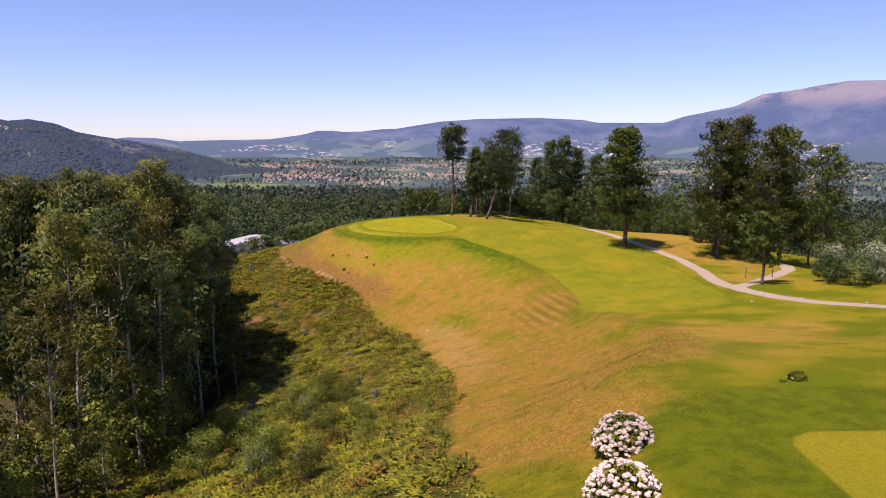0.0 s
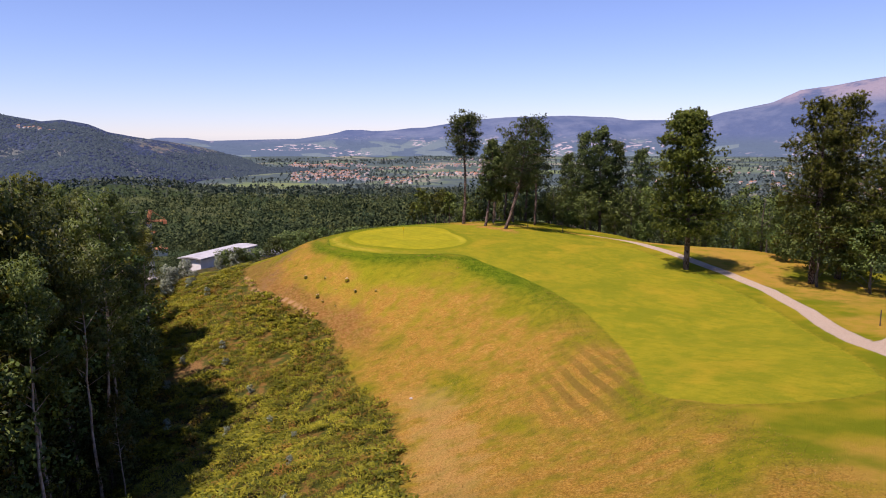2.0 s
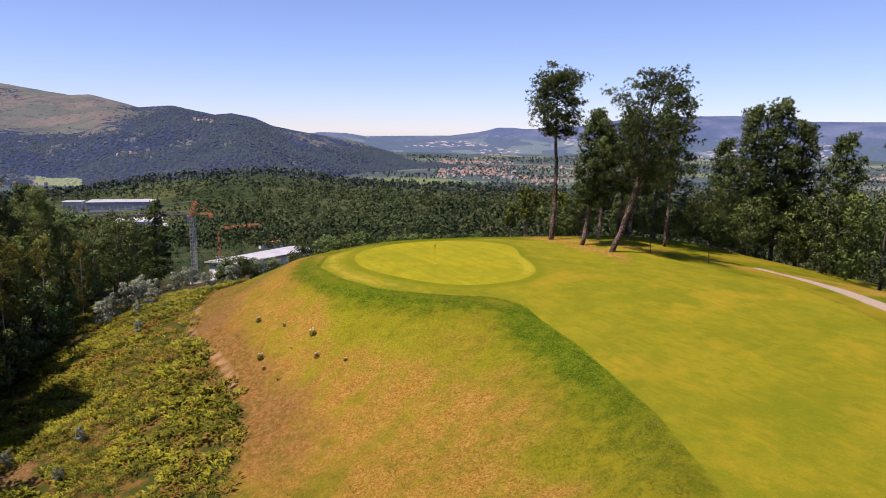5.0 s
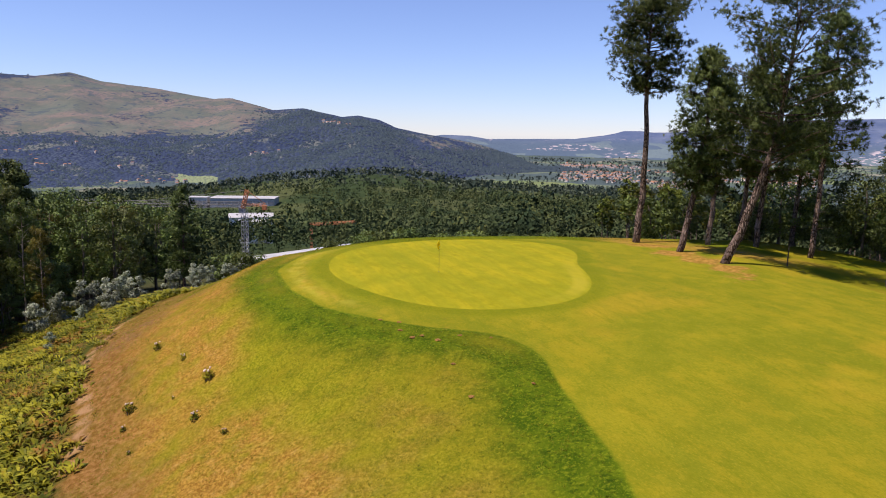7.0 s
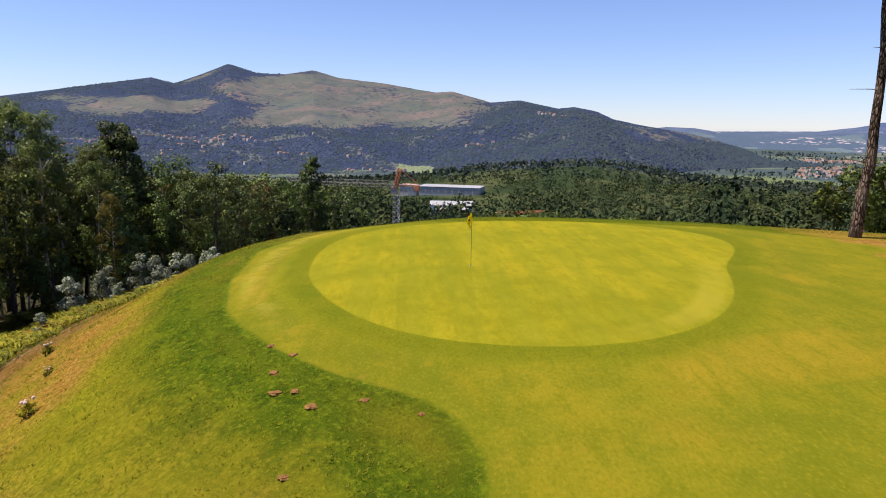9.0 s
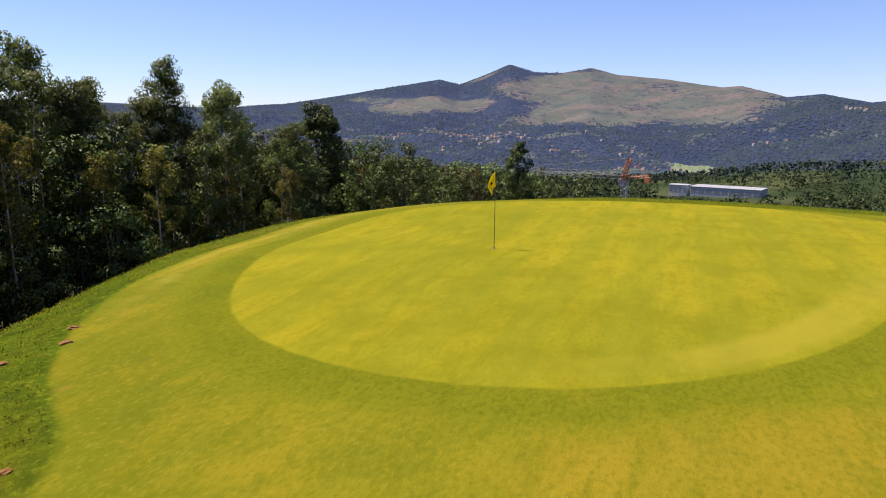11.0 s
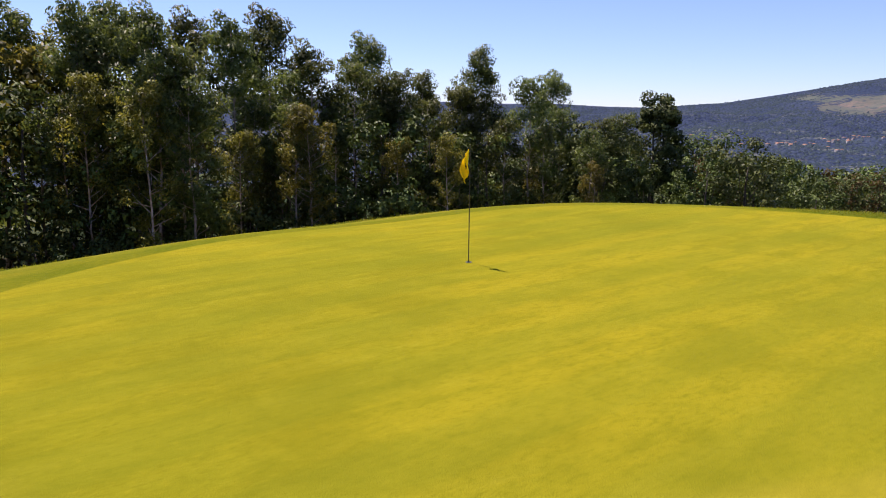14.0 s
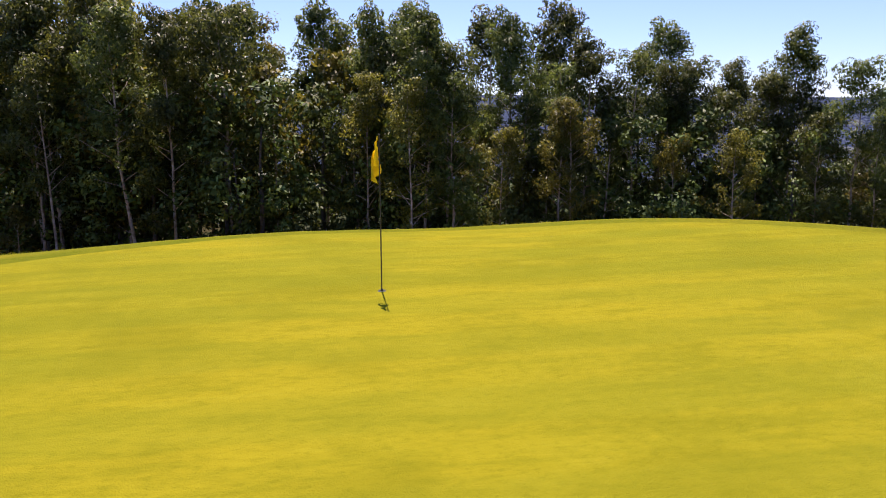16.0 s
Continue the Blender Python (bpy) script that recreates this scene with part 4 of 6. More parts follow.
def broadleaf(name, seed, height, width, leaf, label, group, per=64, clumps=50, size=0.46, bark="dark_bark", taper=0.0):
    rng = np.random.default_rng(seed)
    ob = thing(name, 0, 0, 0, label, "tree", group)
    stem = wander(rng, (0, 0, -0.4), (rng.normal(0, .4), rng.normal(0, .4), height * .8), 7, 0.12, 0.02 * height, 0.05)
    limbs, tufts = [], []
    for k in range(clumps):
        u = rng.uniform(0.12, 1.0)
        a = rng.uniform(0, 2 * np.pi)
        rad = width / 2 * math.sin(math.pi * min(1.0, 0.18 + 0.80 * (1 - u))) ** 0.7 * rng.uniform(.5, 1.05) * (1 - taper * max(0, u - .3))
        tip = np.array([stem[3, 0] + math.cos(a) * rad, stem[3, 1] + math.sin(a) * rad, height * (0.10 + 0.86 * u)])
        tufts.append((*tip, rng.uniform(.6, 1.2) * width / 7.2))
        if k % 10 == 0:
            i = int(np.clip(u * 5, 0, 5))
            limbs.append(wander(rng, stem[i, :3], tip, 4, 0.1, 0.05, 0.015))
    v, f = tubes([stem], 6)
    bole = under("trunk", mesh(name + "_trunk", v, f, M[bark], shade_smooth=True), ob)
    for limb in limbs:
        v, f = tubes([limb], 5)
        under("limb", mesh(name + "_limb", v, f, M[bark], shade_smooth=True), bole)
    v, f, rn = clump_leaves(rng, tufts, per, size, size * .55)
    under("crown", leaf_mesh(name + "_crown", v, f, leaf, rn), ob)
    return ob


def pine(seed, stem_pts, bare, spread, label, leaf, tufts_n=330, dead=3, round_top=0.6, needles=9, limb_up=0.35, needle=(0.62, 0.18), oval=False, tiers=0):
    """A maritime pine: stem_pts are (x, y, z, radius) along the trunk; bare: share of it without limbs; spread: half width of the crown."""
    rng = np.random.default_rng(seed)
    ob = thing("pine_tree", 0, 0, 0, label, "tree", "pines round the green")
    key = np.asarray(stem_pts, float)
    t = np.linspace(0, 1, 14)
    k = np.linspace(0, 1, len(key))
    stem = np.column_stack([np.interp(t, k, key[:, i]) for i in range(4)])
    for _ in range(2):
        stem[1:-1] = (stem[:-2] + 2 * stem[1:-1] + stem[2:]) / 4
    stem[1:-1, :2] += rng.normal(0, .05, (12, 2))
    lines, seats, heads = [stem], [], []
    limbs = max(14, tufts_n // 12)
    for j in range(limbs):
        if tiers:
            tier = j * tiers // limbs
            f = bare + (1 - bare) * min(.995, (tier + (.5 if tier > tiers - 3 else 0) + rng.uniform(0, .55)) / tiers)
        else:
            f = bare + (1 - bare) * ((j + rng.uniform(0, 1)) / limbs) ** 1.05
        i = min(int(f * 13), 12)
        u = f * 13 - i
        at = stem[i, :3] * (1 - u) + stem[i + 1, :3] * u
        a = j * 2.4 + rng.normal(0, .5)
        g_ = (f - bare) / (1 - bare)
        wide = np.interp(g_, [0, .12, .35, .7, .9, 1], [.72, 1.0, .90, .62, .40, .14]) if oval else .35 + .65 * math.sin(math.pi * (.22 + round_top * g_ ** 1.1))
        reach = spread * wide * rng.uniform(.6, 1.1) if g_ < .93 else spread * .25
        tip = at + np.array([math.cos(a) * reach, math.sin(a) * reach, reach * (limb_up * rng.uniform(.2, 1.5) * (.4 + .5 * g_))])
        line = wander(rng, at, tip, 5, 0.14, 0.035 + 0.05 * (1 - g_), 0.02)
        lines.append(line)
        puffs = 3 if reach < 2.0 else 5 if reach < 3.2 else 7
        for q in range(puffs):
            w = 1.0 - (.85 * q / puffs) * rng.uniform(.8, 1.1)
            mid = at + (tip - at) * w + rng.normal(0, .22 + .08 * reach, 3) * np.array([1, 1, .5]) * (q > 0) + np.array([0, 0, .2])
            size = (.44 + .07 * spread) * rng.uniform(.75, 1.25)
            for _ in range(max(5, 5 * tufts_n // limbs // puffs)):
                off = rng.normal(0, 1, 3)
                off *= size * rng.uniform(.4, 1.0) / np.linalg.norm(off)
                seats.append(mid + off * np.array([1, 1, .75]))
                heads.append(off / size)
    stubs = []
    for j in range(dead):
        f = bare * rng.uniform(.35, .95)
        i = min(int(f * 13), 12)
        at, a = stem[i, :3], rng.uniform(0, 6.3)
        stubs.append(wander(rng, at, at + np.array([math.cos(a), math.sin(a), rng.uniform(-.1, .3)]) * rng.uniform(.5, 1.6), 4, .05, .03, .008))
    for _ in range(14):
        off = rng.normal(0, .45, 3)
        seats.append(stem[-1, :3] + off)
        heads.append(off)
    v, f = tubes(lines, 7)
    bole = under("trunk", mesh("pine_trunk", v, f, M["bark"], shade_smooth=True), ob, "reddish-brown fissured trunk")
    for stub in stubs:
        v, f = tubes([stub], 5)
        under("dead_limb", mesh("dead_limb", v, f, M["bark"], shade_smooth=True), bole, "bare broken limb")
    needles = max(6, int(needles * .6))
    seats = np.repeat(np.asarray(seats), needles, 0)
    along = .55 * rng.normal(size=seats.shape) + np.repeat(np.asarray(heads), needles, 0) + np.array([0, 0, .45])
    along /= np.linalg.norm(along, axis=1)[:, None]
    seats = seats + along * .4 * needle[0]
    nrm = .8 * np.repeat(np.asarray(heads), needles, 0) + .7 * rng.normal(size=seats.shape) + np.array([0, 0, .25])
    v, f = blades(rng, seats, nrm, *needle, 0.1, along)
    heart = stem[6:, :3].mean(0)
    out = seats - heart
    out /= np.linalg.norm(out, axis=1)[:, None] + 1e-9
    rn = np.repeat(np.asarray(heads), needles, 0) + .45 * out + .35 * rng.normal(size=seats.shape) + np.array([0, 0, .2])
    under("crown", leaf_mesh("pine_crown", v, f, leaf, rn), ob)
    return ob


def shrub(name, seed, height, width, leaf, label, group, leaves=900, size=0.2, category="bush", puff=1.0):
    rng = np.random.default_rng(seed)
    ob = thing(name, 0, 0, 0, label, category, group)
    tufts, lines = [], []
    for k in range(16):
        a, u = rng.uniform(0, 6.28), rng.uniform(.2, 1)
        rad = width / 2 * math.sqrt(max(0, 1 - (u - .25) ** 2)) * rng.uniform(.25, .85)
        tip = np.array([math.cos(a) * rad, math.sin(a) * rad, height * u * .88])
        tufts.append((*tip, puff * rng.uniform(.35, .6) * min(width, height) / 2.2))
        lines.append(wander(rng, (rng.normal(0, .08), rng.normal(0, .08), -.2), tip, 4, .05, .025, .008))
    v, f = tubes(lines, 4)
    under("stem", mesh(name + "_stem", v, f, M["dark_bark"]), ob)
    v, f, rn = clump_leaves(rng, tufts, leaves // 16, size, size * .5)
    under("foliage", leaf_mesh(name + "_foliage", v, f, leaf, rn), ob)
    return ob


def plant(ob, x, y, turn=0.0, scale=1.0, sink=0.1):
    return copy_thing_at(ob, x, y, ground_z(x, y) - sink, turn, scale)


USED = set()


def copy_thing_at(ob, x, y, z, turn, scale):
    """The first call moves the original, later ones copy it."""
    m = pose(x, y, z, 0, 0, turn)
    if ob.name not in USED:
        USED.add(ob.name)
        ob.matrix_world = m @ Matrix.Scale(scale, 4)
        return ob
    made = copy_thing(ob, m)
    made.scale = (scale, scale, scale)
    return made


# ---------------------------------------------------------------- the flag and its hole
flag_pole = thing("golf_flag", 0, 0, 0, "limp yellow golf flag on a thin dark pole in the green", "flag")
bm = bmesh.new()
rod_into(bm, (0, 0, -0.12), (0, 0, 0.95), 0.0095)
part("pole_lower", bm, M["pole_dark"], flag_pole, "dark lower pole")
bm = bmesh.new()
rod_into(bm, (0, 0, 0.95), (0, 0, 2.15), 0.0085, 0.007)
bmesh.ops.create_uvsphere(bm, u_segments=8, v_segments=6, radius=0.014, matrix=Matrix.Translation((0, 0, 2.155)))
part("pole_upper", bm, M["pole_dark"], flag_pole)
bm = bmesh.new()
rod_into(bm, (0, 0, -0.02), (0, 0, 0.03), 0.024, 0.014, 10)
part("ferrule", bm, M["pole_dark"], flag_pole)


def flag_sheet():
    """A cloth hanging in folds from its upper corner."""
    cols, rows = 14, 16
    vs, fs = [], []
    for r in range(rows + 1):
        for k in range(cols + 1):
            u, w = k / cols, r / rows
            fold = 0.052 * math.sin(u * 8.0 + w * 1.6) * (0.35 + w) + 0.022 * math.sin(u * 17 + 1.3)
            out = 0.012 + u * (0.235 - 0.07 * w + 0.05 * math.sin(w * 5.0)) * (1 - 0.25 * u)
            drop = 0.40 * w * (1 - .1 * u) + 0.30 * u ** 1.2
            ax, ay = -0.36, -0.93
            vs.append((ax * out - ay * fold, ay * out + ax * fold, 2.135 - drop))
    for r in range(rows):
        for k in range(cols):
            i = r * (cols + 1) + k
            fs.append([i, i + 1, i + cols + 2, i + cols + 1])
    is_mark = [5 <= i % cols <= 7 and 7 <= i // cols <= 9 for i in range(len(fs))]

    def sheet_of(name, faces, mat):
        used = sorted({i for f in faces for i in f})
        place = {i: n for n, i in enumerate(used)}
        return mesh(name, [vs[i] for i in used], [[place[i] for i in f] for f in faces], mat, None, True)
    return sheet_of("flag_cloth", [f for f, m in zip(fs, is_mark) if not m], M["flag_cloth"]), sheet_of("flag_print", [f for f, m in zip(fs, is_mark) if m], M["flag_mark"])


sheet, print_mesh = flag_sheet()
cloth = under("cloth", sheet, flag_pole, "yellow cloth with a small dark print, hanging in folds")
mark = under("print", print_mesh, cloth, "small dark printed patch")
mark.modifiers.new("thickness", "SOLIDIFY").thickness = 0.003
solid = cloth.modifiers.new("thickness", "SOLIDIFY")
solid.thickness = 0.003
cup = thing("hole_cup", 0, 0, 0, "round hole on the green, pale rim and a dark disc for its shaded inside", "hole")
bm = bmesh.new()
bmesh.ops.create_cone(bm, cap_ends=False, segments=20, radius1=0.056, radius2=0.056, depth=0.012, matrix=Matrix.Translation((0, 0, ground_z(0, 0) + 0.004)))
part("rim", bm, M["wall_white"], cup)
# flat dark disc on the turf, painted shade of the hole's inside
bm = bmesh.new()
bmesh.ops.create_circle(bm, cap_ends=True, segments=20, radius=0.054, matrix=Matrix.Translation((0, 0, ground_z(0, 0) + 0.005)))
part("dark_disc", bm, M["flag_mark"], cup)
z0 = ground_z(0, 0)
flag_pole.location.z = cup.location.z = 0
flag_pole.location.z = z0

# ---------------------------------------------------------------- pines
p_lone = pine(1, [(0, 0, -.4, .42), (0, 0, 5, .34), (-.4, -.5, 11, .26), (-1.0, -1.8, 16.6, .16), (-1.2, -2.4, 20.3, .05)], .24, 5.9, "tall maritime pine standing alone beside the cart path", M["pine_needle"], 1500, 2, .62, 20, .22, (.38, .085), True, 9)
plant(p_lone, 39.8, -16.2)
p_bare = pine(2, [(0, 0, -.4, .34), (.2, .1, 3, .27), (.42, .15, 8, .22), (.1, 0, 13, .17), (.2, -.5, 17, .11), (.4, -.7, 19.4, .04)], .58, 3.5, "tall pine with a bare curved trunk and a tuft of crown", M["pine_needle_cool"], 620, 5, .6, 22, .45, (.36, .044))
plant(p_bare, 9.25, 20.1)
p_mid = pine(3, [(0, 0, -.4, .28), (.9, .3, 4, .22), (1.5, .4, 9, .16), (1.3, .2, 15, .05)], .36, 2.9, "leaning pine with a dense dark crown", M["pine_needle_cool"], 620, 4, .6, 22, .35, (.36, .046), True)
plant(p_mid, 13.1, 16.4)
p_lean = pine(4, [(0, 0, -.4, .33), (1.6, .3, 4, .27), (2.9, .5, 9, .21), (3.3, -.2, 13.5, .14), (3.6, -.6, 18.3, .04)], .40, 5.0, "strongly leaning pine with an open crown", M["pine_needle_cool"], 620, 6, .55, 22, .6, (.36, .044))
plant(p_lean, 16.6, 12.4)
for seed, x, y, h, sp, n in ((5, 14.9, 22.2, 14.0, 2.4, 260), (6, 17.2, 26.8, 15.0, 2.8, 300), (7, 21.5, 30.5, 15.5, 3.0, 320), (13, 22.8, 24.5, 19.4, 3.5, 380), (14, 18.6, 24.0, 14.0, 2.8, 280)):
    o = pine(seed, [(0, 0, -.4, .24), (.2, .1, h * .3, .2), (.5, .1, h * .65, .14), (.5, -.2, h, .04)], .42, sp, "dark pine in the row behind the green", M["pine_needle_cool"], n, 4, .6, 18, .35, (.42, .062), True)
    plant(o, x, y)
p_big = pine(9, [(0, 0, -.4, .4), (.2, 0, 6, .33), (.6, .1, 13, .24), (.3, .4, 21.8, .05)], .24, 6.8, "large dense pine in a group beside the path", M["pine_needle"], 760, 2, .6, 18, .35, (.42, .080), True)
for x, y, tr, s in ((53.5, -22.5, 20, 1.0), (58.5, -19, 130, 1.04), (64.5, -22.5, 250, .98), (61, -9, 310, .85), (69, -28, 60, .9), (60.5, -27, 190, .97)):
    plant(p_big, x, y, tr, s)
p_small = pine(10, [(0, 0, -.3, .2), (.1, 0, 3, .17), (-.2, .2, 6, .1), (0, .2, 8.6, .03)], .3, 2.6, "small pine at the fork of the paths", M["pine_needle"], 260, 1, .6, 18, .35, (.36, .07), True)
plant(p_small, 47.0, -55.2)
p_row = pine(11, [(0, 0, -.4, .3), (.2, .1, 6, .25), (.3, .2, 12, .17), (.2, 0, 19.5, .04)], .16, 4.2, "tall dark tree in the group beyond the fairway", M["pine_needle_cool"], 640, 1, .6, 18, .35, (.44, .078), True)
for x, y, tr, s in ((34.4, 40, 0, 1.04), (38.5, 42, 120, 1.14), (42.5, 46, 200, 1.05), (46.8, 42, 30, .97), (31.8, 45, 60, .82)):
    plant(p_row, x, y, tr, s)
p_stand = pine(12, [(0, 0, -.4, .16), (.1, 0, 5, .14), (0, .1, 10, .09), (.1, 0, 14, .03)], .5, 1.7, "slender pine in a close stand below the green", M["pine_needle"], 60, 3, needles=7)
rng = np.random.default_rng(77)
for k in range(30):
    x, y = rng.uniform(-6, 46), rng.uniform(62, 108)
    plant(p_stand, x, y, rng.uniform(0, 360), max(.45, (rng.uniform(-2.6, .6) - ground_z(x, y)) / 14))
young = broadleaf("young_conifer", 21, 4.2, 1.7, M["pine_needle"], "young yellow-green conifer on dry grass", "saplings", 40, 24, .2)
plant(young, 54.0, 4.7)
plant(young, 57.5, 3.0, 80, .55)
plant(young, 50.5, 13.0, 180, .5)

# ---------------------------------------------------------------- broadleaved trees
oak = broadleaf("oak_tree", 31, 11, 9.0, M["oak_leaf"], "dense dark green oak with a rounded crown", "oaks", 72, 54, .38)
for x, y, tr, s in ((53.3, -24.2, 0, .98), (58, -27.5, 70, .9), (57, 2, 150, 1.0), (48, 27, 200, 1.1), (52, 20, 20, 1.0), (62, 12, 100, 1.05), (43, 33, 300, 1.0), (68, 0, 250, 1.1),
                    (74, -14, 30, 1.0), (72, 14, 90, 1.2), (27.5, 33.5, 10, .75), (20.5, 31, 190, .7), (34, 34, 80, .75), (58, 33, 330, 1.15), (76, -38, 20, 1.0), (75, -55, 140, 1.0), (80, -70, 260, 1.0),
                    (70, 28, 40, 1.1), (80, 6, 170, 1.2), (38, 52, 310, 1.1), (50, 46, 60, 1.2), (64, 50, 200, 1.2)):
    plant(oak, x, y, tr, s)
low_oak = broadleaf("thicket", 32, 5, 5.2, M["oak_leaf"], "dark leafy thicket behind the trees", "thickets", 70, 46, .28)
for x, y in ((12.5, 26.5), (17.5, 30.5), (22, 33.5), (26.5, 37), (34, 37), (40, 35), (45, 31), (49.5, 25), (52, 18), (56, -9), (60, -17), (65, -12), (9, 27.5), (31, 36), (57.5, 9)):
    plant(low_oak, x, y, rng.uniform(0, 360), rng.uniform(.75, 1.15))
pale_bush = shrub("laurel_bush", 33, 3.2, 3.4, M["acacia_leaf"], "light green rounded bush behind the pines", "light bushes", 1300, .26)
for x, y, s in ((18.5, 27.5, 1.1), (29, 33.5, 1.05), (24, 31.5, .75), (42, 30, .9), (-22.8, 32.7, 1.59), (-21.2, 37.0, 1.59), (-11.6, 36.9, 1.22), (-23.3, 28.9, 1.44), (-18.5, 40.5, 1.41), (-8.8, 40.0, 1.09), (-26.5, 36, 1.6), (-29.5, 41, 1.7), (-26, 46, 1.7), (-33, 47.5, 1.7), (-15, 42.5, 1.4), (-4.5, 43, 1.1), (-31, 33.5, 1.5)):
    plant(pale_bush, x, y, rng.uniform(0, 360), s)

# west of the green: rounded acacias and mixed trees, then the eucalyptus wood
acacia = [broadleaf("acacia_tree", 40 + k, 14.0, 8.0, M[m], "dense feathery acacia in the belt below the green", "acacias", 84, 56, .30) for k, m in enumerate(("oak_leaf", "acacia_leaf", "oak_leaf"))]
far_acacia = [broadleaf("acacia_tree", 48 + k, 14.0, 8.0, M[m], "dense dark acacia farther along the belt", "acacias", 54, 52, .42) for k, m in enumerate(("oak_leaf", "oak_leaf"))]
brown = broadleaf("withered_tree", 44, 13, 6.0, M["brown_leaf"], "half-withered brownish tree in the belt", "withered trees", 90, 54, .26)
conic = broadleaf("tall_oak", 45, 19, 7.0, M["acacia_leaf"], "tall narrow dark tree rising from the belt", "tall oaks", 120, 100, .34, "dark_bark", .8)
plant(conic, -62.5, 13.6, 0, (5.6 - ground_z(-62.5, 13.6)) / 19)
plant(conic, -104, 64, 100, .8)
p_west = pine(46, [(0, 0, -.4, .26), (.1, 0, 5, .2), (.2, .1, 10, .14), (0, .1, 17.0, .03)], .18, 2.6, "yellowish pine at the edge of the belt", M["pine_needle_cool"], 420, 2, .6, 18, .3, (.40, .075), True)
plant(p_west, -62, 40, 0, .95)
plant(p_west, -70, 47, 120, .72)
for k in range(66):
    u, off = (k + rng.uniform(0, 1)) / 66, rng.normal(-3, 7.5)
    x, y = -50 - 62 * u + .69 * off, 7 + 62 * u + .72 * off
    if math.hypot(x + 74, y - 68) < 7 or (abs(x + 53) < 13 and abs(y - 58) < 15) or math.hypot(x + 62.5, y - 13.6) < 3.5:
        continue
    top = np.interp(u, [0, .22, .38, .55, 1], [1.0, .6, -1.3, -3.0, -6.2]) + rng.uniform(-2.6, 1.0)
    plant(brown if k % 13 == 3 else acacia[k % 3] if u < .45 else far_acacia[k % 2], x, y, rng.uniform(0, 360), max(.5, (top - ground_z(x, y)) / 14))

euc = [eucalyptus(50, 22, .42, M["euc_leaf"], "tall slender eucalyptus with a clumped olive crown", 64, 27, 1.0, (.30, .13)),
       eucalyptus(51, 22, .30, M["euc_leaf_green"], "tall leafy eucalyptus with drooping foliage", 64, 30, 1.0, (.30, .13)),
       eucalyptus(52, 22, .52, M["euc_leaf_green"], "eucalyptus with a bare pale trunk and high crown", 68, 22, 1.0, (.30, .13)),
       eucalyptus(53, 22, .20, M["euc_leaf"], "olive-green eucalyptus leafy almost to the ground", 64, 32, 1.15, (.30, .13))]
crest_euc = [eucalyptus(56, 22, .45, M["euc_leaf_green"], "tall slender eucalyptus with dense rounded crown tufts", 108, 24, .9, (.27, .12)),
             eucalyptus(57, 22, .36, M["euc_leaf_green"], "tall eucalyptus with a full clumped crown", 108, 26, .9, (.27, .12)),
             eucalyptus(58, 22, .52, M["euc_leaf_green"], "tall eucalyptus with a bare pale trunk under a high round crown", 108, 22, .9, (.27, .12))]
deep = [eucalyptus(54, 22, .38, M["euc_leaf"], "olive eucalyptus deep in the wood", 17, 24, 1.0, (.52, .30)),
        eucalyptus(55, 22, .28, M["euc_leaf_green"], "dark leafy eucalyptus deep in the wood", 17, 24, 1.05, (.52, .30))]
TALL = [(-61.6, 2.5, 7.0, 2), (-50.2, -3.6, 8.5, 1), (-54.0, -15.2, 10.0, 2), (-57.4, -9.7, 6.8, 1), (-50.8, -23.4, 12.0, 2), (-51.6, -31.5, 11.8, 0), (-39.5, -29.9, 10.6, 2), (-46, -36, 12.0, 1),
        (-41, -43, 12.5, 0), (-47, -12, 6.0, 1), (-58, -27, 9.0, 0), (-36, -52, 13.0, 2), (-30, -60, 13.5, 0), (-24.5, -64.5, 15.5, 0), (-34.5, -25.5, 9.8, 0), (-46, -4.5, 1.0, 3), (-36.6, -32.5, 10.7, 1), (-41.9, -22.7, 10.1, 2), (-43.9, -17.5, 8.2, 0), (-24.3, -47.2, 10.9, 0), (-25.5, -44.0, 10.2, 1), (-30.9, -47.5, 10.9, 2)]
for x, y, top, v in TALL:
    z = ground_z(x, y)
    plant(crest_euc[v % 3] if y > -56 else euc[v], x, y, rng.uniform(0, 360), (top - z) / 22)
taken = [(x, y) for x, y, *_ in TALL]


def wood_edge(y):
    return np.interp(y, [-135, -112, -90, -65, -50, -25, -8, 6, 18], [-17, -15, -16, -18, -21, -30, -40, -47, -55])


count = 0
for k in range(900):
    if count >= 70:
        break
    y = rng.uniform(-118, 14)
    x = wood_edge(y) - abs(rng.normal(0, 12)) - 0.5
    if x < -82 or any((x - a) ** 2 + (y - b) ** 2 < (3.4 if y > -45 else 4.0) ** 2 for a, b in taken):
        continue
    taken.append((x, y))
    top = np.interp(y, [-118, -90, -60, -30, 0, 14], [12, 13.5, 12.0, 5.6, 1.6, -1.0]) + rng.uniform(-4.5, 0.8)
    z = ground_z(x, y)
    row = deep[count % 2] if wood_edge(y) - x > 5 else euc[(0, 3, 1, 3, 0, 2)[count % 6]]
    plant(row, x, y, rng.uniform(0, 360), max(.45, (top - z) / 22))
    count += 1
for k in range(26):
    y = -34 + 46 * (k + rng.uniform(0, 1)) / 26
    x = float(wood_edge(y)) - rng.uniform(2, 13)
    top = np.interp(y, [-30, -12, 0, 10], [6.8, 5.6, 5.0, 2.8]) + rng.uniform(-3.0, 1.2)
    plant(euc[1 + k % 2], x, y, rng.uniform(0, 360), (top - ground_z(x, y)) / 22)
